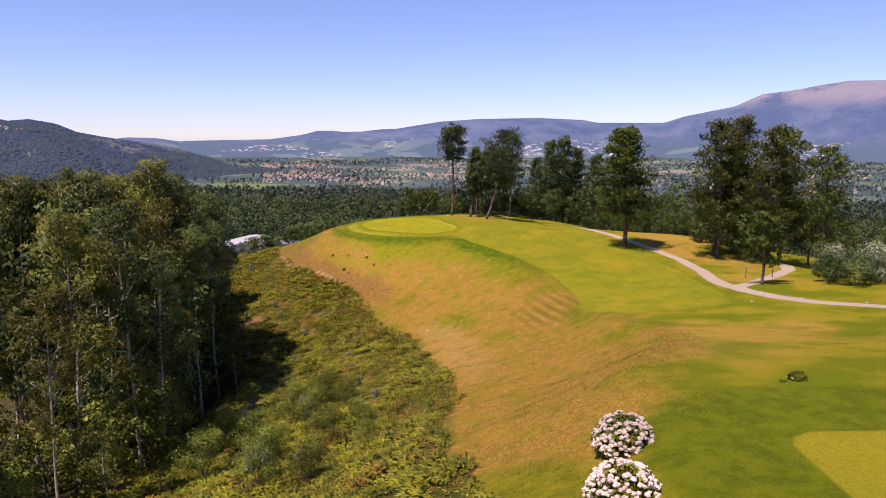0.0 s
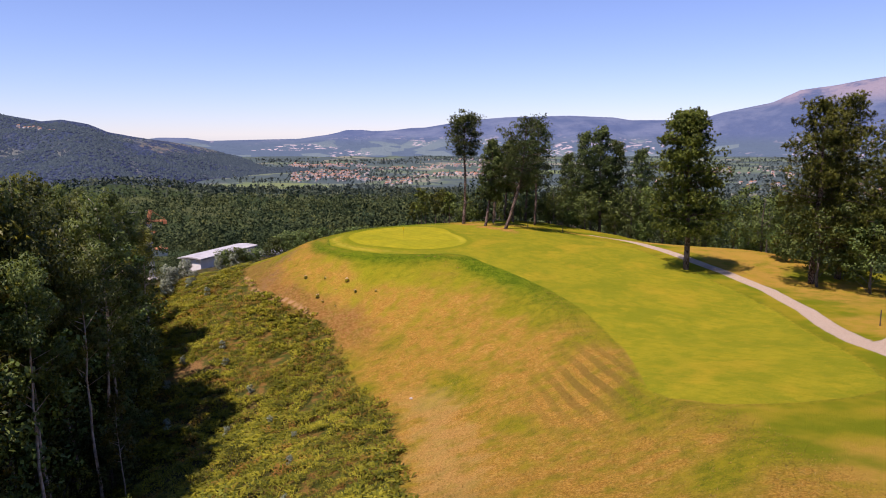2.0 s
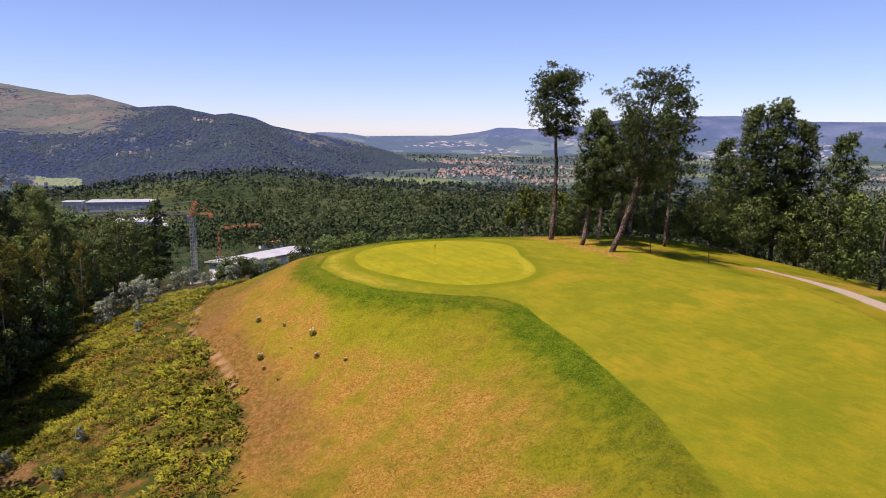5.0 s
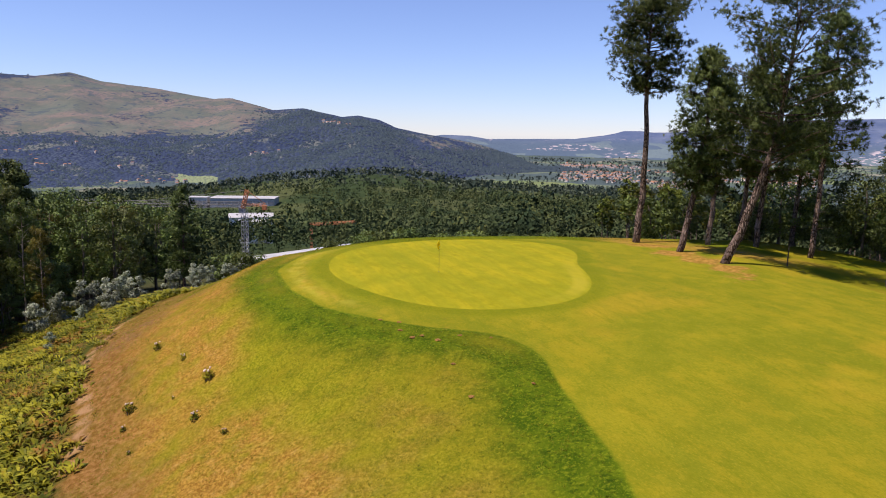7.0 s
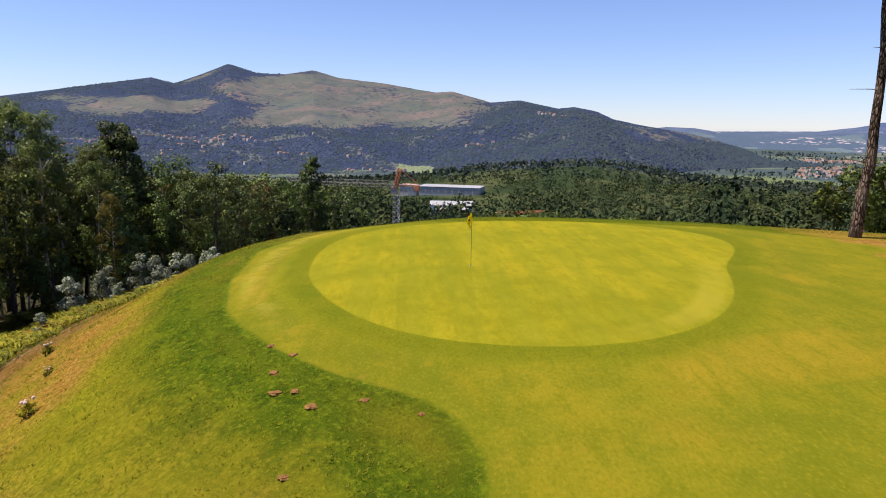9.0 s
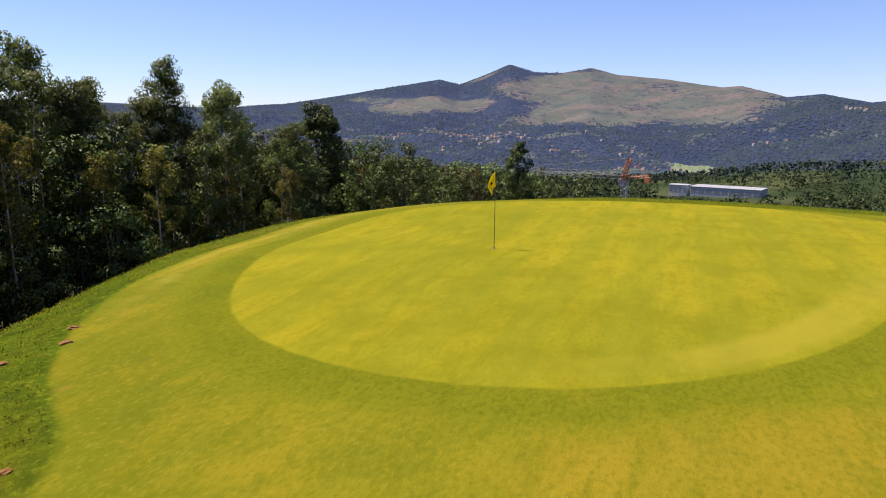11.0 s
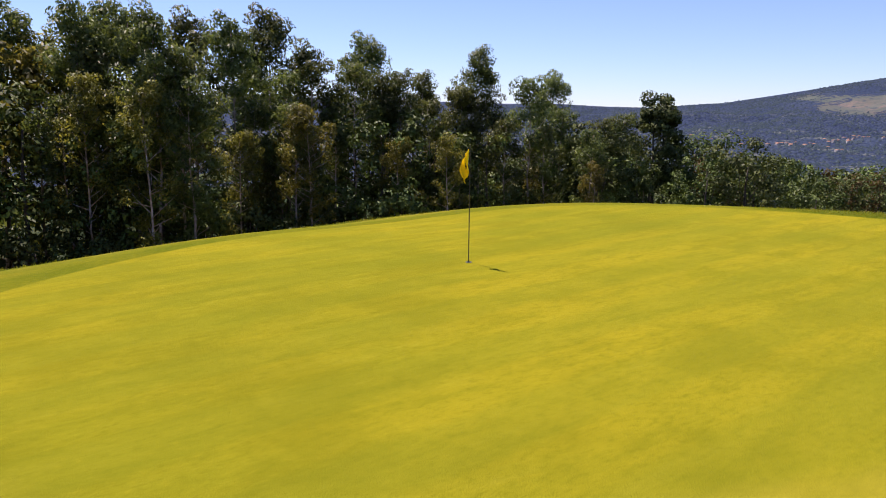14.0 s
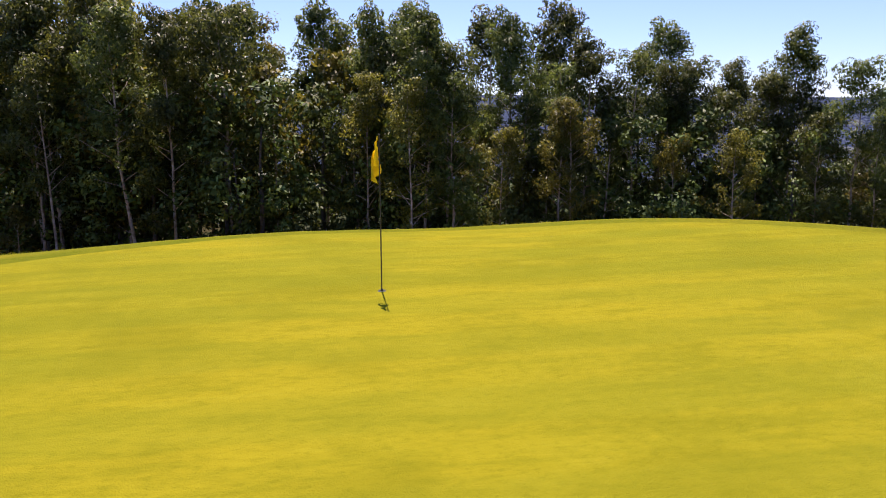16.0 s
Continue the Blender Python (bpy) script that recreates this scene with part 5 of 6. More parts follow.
for k in range(30):
    y = -80 + 44 * (k + rng.uniform(0, 1)) / 30
    x = float(wood_edge(y)) - rng.uniform(4, 24)
    if any((x - a) ** 2 + (y - b) ** 2 < 6 for a, b in taken):
        continue
    top = np.interp(y, [-80, -62, -46, -36], [13.6, 14.2, 12.6, 10.6]) + rng.uniform(-2.4, .6)
    plant(euc[k % 4], x, y, rng.uniform(0, 360), (top - ground_z(x, y)) / 22)
filler = broadleaf("dark_acacia", 47, 15, 7.5, M["oak_leaf"], "dark acacia filling the edge of the eucalyptus wood", "dark acacias", 62, 48, .34)
for k in range(40):
    y = -76 + 88 * (k + rng.uniform(0, 1)) / 40
    x = wood_edge(y) - rng.uniform(3, 15)
    top = np.interp(y, [-76, -62, -30, 0, 12], [8, 7, 4.5, 2, 1]) + rng.uniform(-3.5, 1.5)
    plant(filler, x, y, rng.uniform(0, 360), (top - ground_z(x, y)) / 15)
for k in range(9):
    y = -116 + 66 * (k + rng.uniform(0, 1)) / 9
    plant(deep[k % 2], wood_edge(y) - rng.uniform(-2.5, 7), y, rng.uniform(0, 360), rng.uniform(.30, .55))
under_tree = broadleaf("young_acacia", 60, 6.5, 5.0, M["acacia_leaf"], "young feathery acacia at the foot of the wood", "young acacias", 80, 46, .25)
for x, y, s in ((-42, -14.2, 1.25), (-40.5, -11, .9), (-34, -38, 1.3), (-30, -41, 1.1), (-41, -33, 1.2), (-29, -34, .8), (-24, -46, .8), (-36, -19, .9), (-45, 0, .8), (-49, 8, 1.0)):
    plant(under_tree, x, y, rng.uniform(0, 360), s)
for k in range(20):
    y = -56 + 50 * (k + rng.uniform(0, 1)) / 20
    plant(under_tree, float(wood_edge(y)) + rng.uniform(-5.5, -.5), y, rng.uniform(0, 360), rng.uniform(.8, 1.35))
dark_low = broadleaf("wood_undergrowth", 61, 6.0, 6.0, M["bush_leaf"], "dark leafy undergrowth at the edge of the wood", "undergrowth", 60, 36, .28)
for k in range(30):
    y = rng.uniform(-112, 12)
    plant(dark_low, float(wood_edge(y)) - rng.uniform(1, 12), y, rng.uniform(0, 360), rng.uniform(.6, 1.25))

for k in range(10):
    plant(dark_low, rng.uniform(-34, -17), rng.uniform(-120, -84), rng.uniform(0, 360), rng.uniform(.8, 1.3))

# ---------------------------------------------------------------- bushes on the banks
SCREEN = [(-34.1, 18.7, .9), (-34.5, 21, 1.25), (-33.9, 23.5, 1.1), (-35.2, 26.6, .95), (-36, 16, .85), (-37, 22, 1.3), (-33, 28, 1.0)]
silver = shrub("silver_bush", 70, 3.4, 2.3, M["silver_leaf"], "silvery white-leaved young eucalyptus bush on the bank", "silver bushes", 1900, .20, "bush", .9)
for x, y, s in ((-40, 2.2, 1.1), (-38.6, -1, 1.0), (-41, 6, 1.2), (-42.5, 10, 1.1), (-37, 5.5, .8), (-43, 14, .95), (-44, 20, 1.0), (-38.5, 23, .95), (-34.5, 20.5, .8), (-47, 27, 1.0), (-50, 33, .9), (-36, 1.5, .6),
                (-46, 15, 1.15), (-45.5, 46, 1.1), (-43.5, 49, 1.0), (-42, 53, 1.1), (-46, 42.5, 1.0), (-40.5, 57, .9), (-21.3, -24.3, .42), (-19.5, -28.5, .38), (-25.5, -27, .45), (-14, -36, .35), (-25, -33, .4), (-9.5, -44, .35), (-30, -6, .5), (-4, -57, .35), (-2, -66, .4), (1, -77, .45),
                (-13.5, -68, .6), (-12, -76, .7), (-6.5, -88.5, .75), (-5.5, -95.5, .8), (-5.8, -77.5, .8), (-21.1, -42.1, .5), (-13.9, -44.5, .4), (-5.4, -50.4, .35), (-2.5, -95.5, .5)):
    plant(silver, x, y, rng.uniform(0, 360), s)
for x, y, sc in SCREEN:
    plant(silver if sc < 1 else pale_bush, x, y, rng.uniform(0, 360), sc)
hedge = shrub("silver_hedge", 71, 4.6, 5.0, M["hedge_leaf"], "tall silvery shrub beside the cart path", "silver shrubs", 3000, .24)
hedge_green = shrub("green_hedge", 72, 4.2, 5.0, M["acacia_leaf"], "dark green shrub beside the cart path", "silver shrubs", 2400, .26)
for k, (x, y) in enumerate(((54, -57), (58.5, -60), (63, -63), (57, -53), (61, -56), (66, -59), (55.5, -61), (60, -65), (65.5, -67), (70, -64))):
    plant(hedge_green if k % 3 != 1 and k != 3 else hedge, x, y, rng.uniform(0, 360), rng.uniform(.85, 1.1))
scrub = shrub("green_scrub", 73, 2.6, 3.0, M["bush_leaf"], "olive green scrub among the ferns", "scrub", 760, .2)
for k in range(30):
    y = rng.uniform(-116, -52)
    x = np.interp(y, [-116, -52], [6, -6]) - rng.uniform(1.0, 19)
    plant(scrub, x, y, rng.uniform(0, 360), rng.uniform(.5, 1.15))

broom = shrub("broom_bush", 74, 3.8, 3.6, M["bush_leaf"], "tall feathery olive-green broom among the bracken", "broom", 3600, .13)
for x, y, s in ((-4.5, -74, 1.05), (-1.5, -78, .9), (-3.5, -84, 1.1), (-6.5, -80, 1.0), (-8.5, -86, 1.1), (-1.5, -90, .9), (-5.5, -92, 1.0), (-1.2, -99, .85), (-10.5, -92, 1.1), (-4.5, -99, .95), (-7.5, -73, .9), (.5, -85, .7), (2.0, -94, .6), (-12.5, -80, 1.0)):
    plant(broom, x, y, rng.uniform(0, 360), s)


def flower_head(seed):
    b2 = bmesh.new()
    bmesh.ops.create_icosphere(b2, subdivisions=2, radius=.074)
    rg = np.random.default_rng(seed)
    for v_ in b2.verts:
        v_.co *= 1 + .16 * rg.normal()
        v_.co.z *= .75
    me = bpy.data.meshes.new("flower_head")
    b2.to_mesh(me)
    b2.free()
    me.materials.append(M["petal"])
    return me


HEADS = [flower_head(k) for k in range(4)]


def hydrangea(x, y, size, seed):
    rg = np.random.default_rng(seed)
    ob = thing("hydrangea_bush", x, y, ground_z(x, y) - .1, "rounded hydrangea covered in pale pink flower heads", "bush", "hydrangeas")
    heads = []
    for k in range(290):
        u, a = rg.uniform(.02, 1), rg.uniform(0, 6.283)
        rr = math.sqrt(1 - (u * .92) ** 2)
        heads.append(np.array([math.cos(a) * rr, math.sin(a) * rr, u * .98 + .05]) * size * rg.uniform(.93, 1.03))
    v, f, rn = clump_leaves(rg, [(*h * .86, .22 * size) for h in heads[:110]], 14, .16 * size, .11 * size)
    under("foliage", leaf_mesh("hydrangea_leaves", v, f, M["bush_leaf"] if size > 1 else M["fern"], rn), ob, "green leaves")
    for k, h in enumerate(heads if size > 1 else heads[:7]):
        head = under("flower_head", HEADS[k % 4], ob)
        head.matrix_local = Matrix.Translation(h) @ Matrix.Rotation(k * 1.3, 4, "Z") @ Matrix.Scale(size * rg.uniform(.75, 1.2) * (1 if size > 1 else 1.5), 4)
    return ob


hydrangea(15.0, -113.5, 1.32, 1)
hydrangea(13.9, -117.8, 1.35, 2)
small_bloom = [(25.1, -107.6, .5), (24.2, -108.0, .22), (21.9, -109.2, .13), (19.6, -109.9, .14)]
for k, (x, y, s) in enumerate(small_bloom):
    hydrangea(x, y, s, 3 + k)
sprig = shrub("flowering_sprig", 75, .55, .7, M["fern"], "small leafy plant on the bank with pale blooms", "bank plants", 220, .12, "plant")
for k in range(4):
    bloom_bm = bmesh.new()
    bmesh.ops.create_icosphere(bloom_bm, subdivisions=1, radius=.07, matrix=Matrix.Translation((.17 * math.cos(k * 2.4), .17 * math.sin(k * 2.4), .44 + .05 * (k % 3))))
    part("bloom", bloom_bm, M["petal"], sprig, "pale flower head")
for x, y, s in ((-10.6, -15.8, 1.0), (-6.7, -14.1, 1.05), (-13.3, -11.2, .85), (-5.1, -16.8, .8), (-10.2, -12.3, .6), (-9.6, -17.1, .55), (-2.1, -18.1, .5), (-7.6, -18.6, .35), (-8.1, -15.2, .3)):
    plant(sprig, x, y, rng.uniform(0, 360), s, .02)

# mole hills and stones in the rough
for k, (x, y) in enumerate(((4.35, -12.3), (5.68, -12.3), (7.87, -11.1), (11.2, -15.1), (2.7, -10.6), (1.57, -10.5), (9.0, -16.2), (7.3, -14.2), (4.7, -12.0), (6.4, -11.4), (3.3, -11.6))):
    rg = np.random.default_rng(100 + k)
    bm = bmesh.new()
    bmesh.ops.create_icosphere(bm, subdivisions=3, radius=.13)
    for v in bm.verts:
        v.co *= 1 + .9 * noise.noise(v.co * 11 + Vector((k * 1.7, 0, 0)))
        v.co.z *= .28
    me = bpy.data.meshes.new("molehill")
    bm.to_mesh(me)
    bm.free()
    me.materials.append(M["earth"])
    o = new("molehill", me)
    o.matrix_world = pose(x, y, ground_z(x, y) + .01, 0, 0, 40 * k) @ Matrix.Scale(rg.uniform(.5, .95), 4)
    tagged(o, "small heap of reddish bare earth in the rough", "molehill", "molehills")
for k, (x, y) in enumerate(((5.2, -46.9), (50.6, -71.0), (46.2, -66.6), (44.0, -62.0), (41.0, -66.2))):
    bm = bmesh.new()
    bmesh.ops.create_icosphere(bm, subdivisions=2, radius=.15)
    for v in bm.verts:
        v.co *= 1 + .4 * noise.noise(v.co * 4 + Vector((k * 3, 1, 0)))
        v.co.z *= .7
    me = bpy.data.meshes.new("stone")
    bm.to_mesh(me)
    bm.free()
    me.materials.append(M["stone"])
    o = new("stone", me)
    o.matrix_world = pose(x, y, ground_z(x, y) + .05, 0, 0, 50 * k)
    tagged(o, "pale rounded stone lying in the grass", "stone", "stones")
for x, y, h in ((20.9, 15.6, 1.5), (27.0, 14.2, 1.4), (52.3, -46.5, 1.3), (48.9, -46, 1.5)):
    ob = thing("marker_stake", x, y, ground_z(x, y), "thin dark wooden stake standing in the grass", "stake", "stakes")
    bm = bmesh.new()
    rod_into(bm, (0, 0, -.2), (0, 0, h), .06, .05, 6)
    part("post", bm, M["stake_wood"], ob)
    bm = bmesh.new()
    rod_into(bm, (0, 0, h - .02), (0, 0, h + .05), .06, .02, 6)
    part("cap", bm, M["stake_wood"], ob)


# ---------------------------------------------------------------- buildings and cranes in the valley
def gable_house(x, y, w, d, h, turn, label, group="valley houses", wall="wall_white", roof="roof_tile", z=None):
    ob = thing("house", x, y, (ground_z(x, y) if z is None else z) - .5, label, "house", group, turn)
    bm = bmesh.new()
    box_into(bm, (w, d, h + .5), (0, 0, h / 2 + .25))
    part("wall_shell", bm, M[wall], ob)
    vs = [(-w / 2 - .5, -d / 2 - .5, h + .4), (w / 2 + .5, -d / 2 - .5, h + .4), (w / 2 + .5, d / 2 + .5, h + .4), (-w / 2 - .5, d / 2 + .5, h + .4), (-w / 2 + d * .2, 0, h + d * .26), (w / 2 - d * .2, 0, h + d * .26)]
    under("roof", mesh("roof", vs, [[0, 1, 5, 4], [2, 3, 4, 5], [1, 2, 5], [3, 0, 4], [3, 2, 1, 0]], M[roof]), ob, "clay tiled hipped roof")
    for k in range(3):
        bm = bmesh.new()
        box_into(bm, (w * .1, .12, h * .3), (w * (.27 * k - .27), -d / 2 - .03, h * .55 + .4))
        pane = part("window", bm, M["dark_glass"], ob)
        bm = bmesh.new()
        box_into(bm, (w * .12, .2, .14), (w * (.27 * k - .27), -d / 2 - .06, h * .40 + .33))
        part("sill", bm, M["stone"], pane)
    return ob


gable_house(-509, 1219, 26, 13, 6, 20, "long orange-roofed house among the pines")
gable_house(-540, 1236, 14, 10, 5, 40, "orange-roofed house among the pines")
gable_house(-905, 1010, 16, 11, 6, 30, "pale house at the foot of the hill")
gable_house(-880, 1060, 12, 10, 5, 10, "orange-roofed house at the foot of the hill")
gable_house(-180, 300, 13, 10, 5, 35, "orange-roofed house behind the trees")
rng = np.random.default_rng(5)


def townscape(n, inside, seed, size=(7, 12)):
    rg = np.random.default_rng(seed)
    vs, fs, ws = [], [], []
    while len(vs) < n:
        th, r = inside(rg)
        x, y = -r * math.sin(math.radians(th)), r * math.cos(math.radians(th))
        w, d, h = rg.uniform(*size), rg.uniform(6, 10), rg.uniform(4, 7.5)
        a = rg.uniform(0, math.pi)
        z = ground_z(x, y) - .5
        p = np.array([(sx * w / 2, sy * d / 2, k) for k in (0, h) for sx, sy in ((-1, -1), (1, -1), (1, 1), (-1, 1))] + [(-w * .3, 0, h + d * .24), (w * .3, 0, h + d * .24)])
        rot = np.array([[math.cos(a), -math.sin(a), 0], [math.sin(a), math.cos(a), 0], [0, 0, 1]])
        p = p @ rot.T + np.array([x, y, z])
        b = 10 * len(vs)
        vs.append(p)
        for f in ([0, 1, 5, 4], [1, 2, 6, 5], [2, 3, 7, 6], [3, 0, 4, 7]):
            fs.append([b + i for i in f])
            ws.append(0)
        for f in ([4, 5, 9, 8], [6, 7, 8, 9], [5, 6, 9], [7, 4, 8]):
            fs.append([b + i for i in f])
            ws.append(1)
    return np.concatenate(vs), fs, ws


def in_town(rg):
    while True:
        th, r = rg.uniform(-4, 15), 1650 + 1700 * rg.uniform(0, 1) ** .8
        if lattice(np.array([th * 40]), np.array([r]), 220, 6)[0] + rg.uniform(-.5, .5) > (.15 if r > 2000 else .55):
            return th, r


def in_east(rg):
    return rg.choice([-28, -24, -18, -31]) + rg.normal(0, 1.6), rg.choice([1900, 2500, 2700]) + rg.normal(0, 120)


v, f, w = townscape(680, in_town, 8, (5, 10))
tagged(new("town_houses", mesh("town_houses", v, f, [M["town_wall"], M["town_roof"]], w)), "distant town of pale houses with clay roofs", "town", kind="stuff")
v, f, w = townscape(130, in_east, 9)
tagged(new("village_houses", mesh("village_houses", v, f, [M["town_wall"], M["town_roof"]], w)), "scattered distant village houses with clay roofs", "village", kind="stuff")


def warehouse(name, x, y, z, w, d, h, turn, label, rise=1.5, windows=0, roof="roof_white", wall="wall_white"):
    ob = thing(name, x, y, z, label, "warehouse", "valley sheds", turn)
    bm = bmesh.new()
    box_into(bm, (w, d, h), (0, 0, h / 2))
    part("wall_shell", bm, M[wall], ob)
    n, vs, fs = 9, [], []
    for k in range(n):
        u = k / (n - 1) * 2 - 1
        for sx in (-1, 1):
            vs.append((sx * (w / 2 + .6), u * (d / 2 + .6), h + rise * (1 - u * u) + .05))
            vs.append((sx * (w / 2 + .6), u * (d / 2 + .6), h + rise * (1 - u * u) + .35))
    for k in range(n - 1):
        b = 4 * k
        fs += [[b + 1, b + 3, b + 7, b + 5], [b, b + 4, b + 6, b + 2], [b, b + 1, b + 5, b + 4], [b + 2, b + 6, b + 7, b + 3]]
    under("roof", mesh("shed_roof", vs, fs, M[roof]), ob, "pale curved sheet roof")
    for k in range(windows):
        bm = bmesh.new()
        box_into(bm, (w / windows * .8, .2, h * .3), (w * ((k + .5) / windows - .5), -d / 2 - .05, h * .62))
        pane = part("window", bm, M["dark_glass"], ob)
        bm = bmesh.new()
        box_into(bm, (w / windows * .74, .24, .18), (w * ((k + .5) / windows - .5), -d / 2 - .08, h * .46))
        part("sill", bm, M["steel_grey"], pane)
    for k in range(2):
        bm = bmesh.new()
        box_into(bm, (3.2, .2, h * .5), (w * (.2 * k + .12), -d / 2 - .04, h * .25))
        part("door", bm, M["steel_grey"], ob)
    return ob


warehouse("warehouse", -51.2, 57.7, -21.5, 21, 5.5, 9.6, 72, "white warehouse with a low curved roof below the hill", .3, 5)
warehouse("warehouse", -44.5, 90, -22.4, 10, 7, 5.2, 72, "grey warehouse with a flat sheet roof farther down the slope", .3, 4, "steel_grey", "hall_wall")
warehouse("factory_hall", -483.9, 554.7, -72.5, 66, 30, 11.2, 27.6, "long blue-grey factory hall with a white roof in the valley", .3, 9, "roof_white", "hall_wall")
warehouse("factory_office", -520.9, 527.4, -73, 18, 16, 12.3, 27.6, "cream factory office block", .3, 4, "roof_white", "town_wall")
warehouse("factory_shed", -318, 364, -66.3, 30, 22, 14.2, 40, "white curved-roof shed in the valley", 1.8, 4)
warehouse("store_shed", -262, 300, -58.6, 20, 12, 13.0, 40, "small white shed in the valley", .8, 2)


def lattice_beam(bm, a, b, side, bays, r=.06):
    a, b = Vector(a), Vector(b)
    ax = (b - a).normalized()
    u = ax.orthogonal().normalized()
    w = ax.cross(u)
    cs = [(u * sx + w * sy) * side / 2 for sx, sy in ((-1, -1), (1, -1), (1, 1), (-1, 1))]
    for c_ in cs:
        rod_into(bm, a + c_, b + c_, r, None, 4)
    for k in range(bays):
        p, q = a.lerp(b, k / bays), a.lerp(b, (k + 1) / bays)
        for j in range(4):
            rod_into(bm, p + cs[j], q + cs[(j + 1) % 4], r * .6, None, 4)
            rod_into(bm, p + cs[j], p + cs[(j + 1) % 4], r * .6, None, 4)


def tower_crane(x, y, base, top, turn, jib, label):
    ob = thing("tower_crane", x, y, base, label, "crane", "cranes", turn)
    h = top - base
    bm = bmesh.new()
    lattice_beam(bm, (0, 0, 0), (0, 0, h), .95, 18, .055)
    part("mast", bm, M["steel_grey"], ob, "grey lattice mast")
    bm = bmesh.new()
    lattice_beam(bm, (.3, 0, h), (-.7, 0, h + 3.6), .55, 5, .07)
    rod_into(bm, (-.6, 0, h + 3.5), (-4.2, 0, h + .9), .05, None, 4)
    part("apex", bm, M["steel_orange"], ob, "orange peak frame")
    bm = bmesh.new()
    lattice_beam(bm, (0, 0, h + .7), (jib, 0, h + .5), .8, 26, .045)
    rod_into(bm, (0, 0, h + 3.5), (jib * .6, 0, h + 1.1), .04, None, 4)
    part("jib", bm, M["steel_dark"], ob, "dark lattice jib")
    bm = bmesh.new()
    lattice_beam(bm, (0, 0, h + .7), (-4.2, 0, h + .7), .35, 5, .035)
    part("counter_jib", bm, M["steel_orange"], ob, "orange counter jib")
    bm = bmesh.new()
    box_into(bm, (.9, .6, .9), (-4.0, 0, h + .2), 0, .05)
    part("counterweight", bm, M["steel_orange"], ob)
    bm = bmesh.new()
    box_into(bm, (1.0, .9, 1.3), (.8, -.8, h - .4), 0, .08)
    part("cab", bm, M["steel_grey"], ob)
    bm = bmesh.new()
    box_into(bm, (3, 3, 1.2), (0, 0, .2), 0, .06)
    part("base_block", bm, M["stone"], ob)
    return ob


tower_crane(-73.3, 67.8, ground_z(-73.3, 67.8) - .3, -6.1, 203, 34, "tower crane with a grey mast and orange head")
CRANE_FOOT = ground_z(-150.6, 200) - .3
small = thing("small_crane", -150.6, 200, CRANE_FOOT, "small orange crane with a level jib in the valley", "crane", "cranes", 62.3)
rise = -29.4 - CRANE_FOOT
bm = bmesh.new()
lattice_beam(bm, (0, 0, 0), (0, 0, rise), .8, 12, .10)
part("mast", bm, M["steel_orange"], small)
bm = bmesh.new()
lattice_beam(bm, (-1, 0, rise + .4), (20.5, 0, rise + .2), .8, 16, .09)
part("jib", bm, M["steel_orange"], small)
bm = bmesh.new()
box_into(bm, (2.6, 2.6, 1.2), (0, 0, .2), 0, .06)
part("base_block", bm, M["stone"], small)

# ---------------------------------------------------------------- woods in the valley, ferns and grass: too many to count
def keep_out(x, y):
    bad = (np.abs(x + 53) < 18) & (np.abs(y - 58) < 20)
    bad |= (np.abs(x + 74) < 8) & (np.abs(y - 68) < 8)
    for cx, cy, r in ((-47.5, 91, 14), (-485, 548, 62), (-520, 522, 40), (-458, 508, 55), (-304, 364, 34), (-262, 300, 22), (-425, 480, 50), (-150, 203, 18), (-509, 1219, 34), (-905, 1010, 30), (-180, 300, 14), (-410, 470, 60), (-270, 335, 40)):
        bad |= np.hypot(x - cx, y - cy) < r
    return bad | (blobs(x, y, FIELDS) > .35)


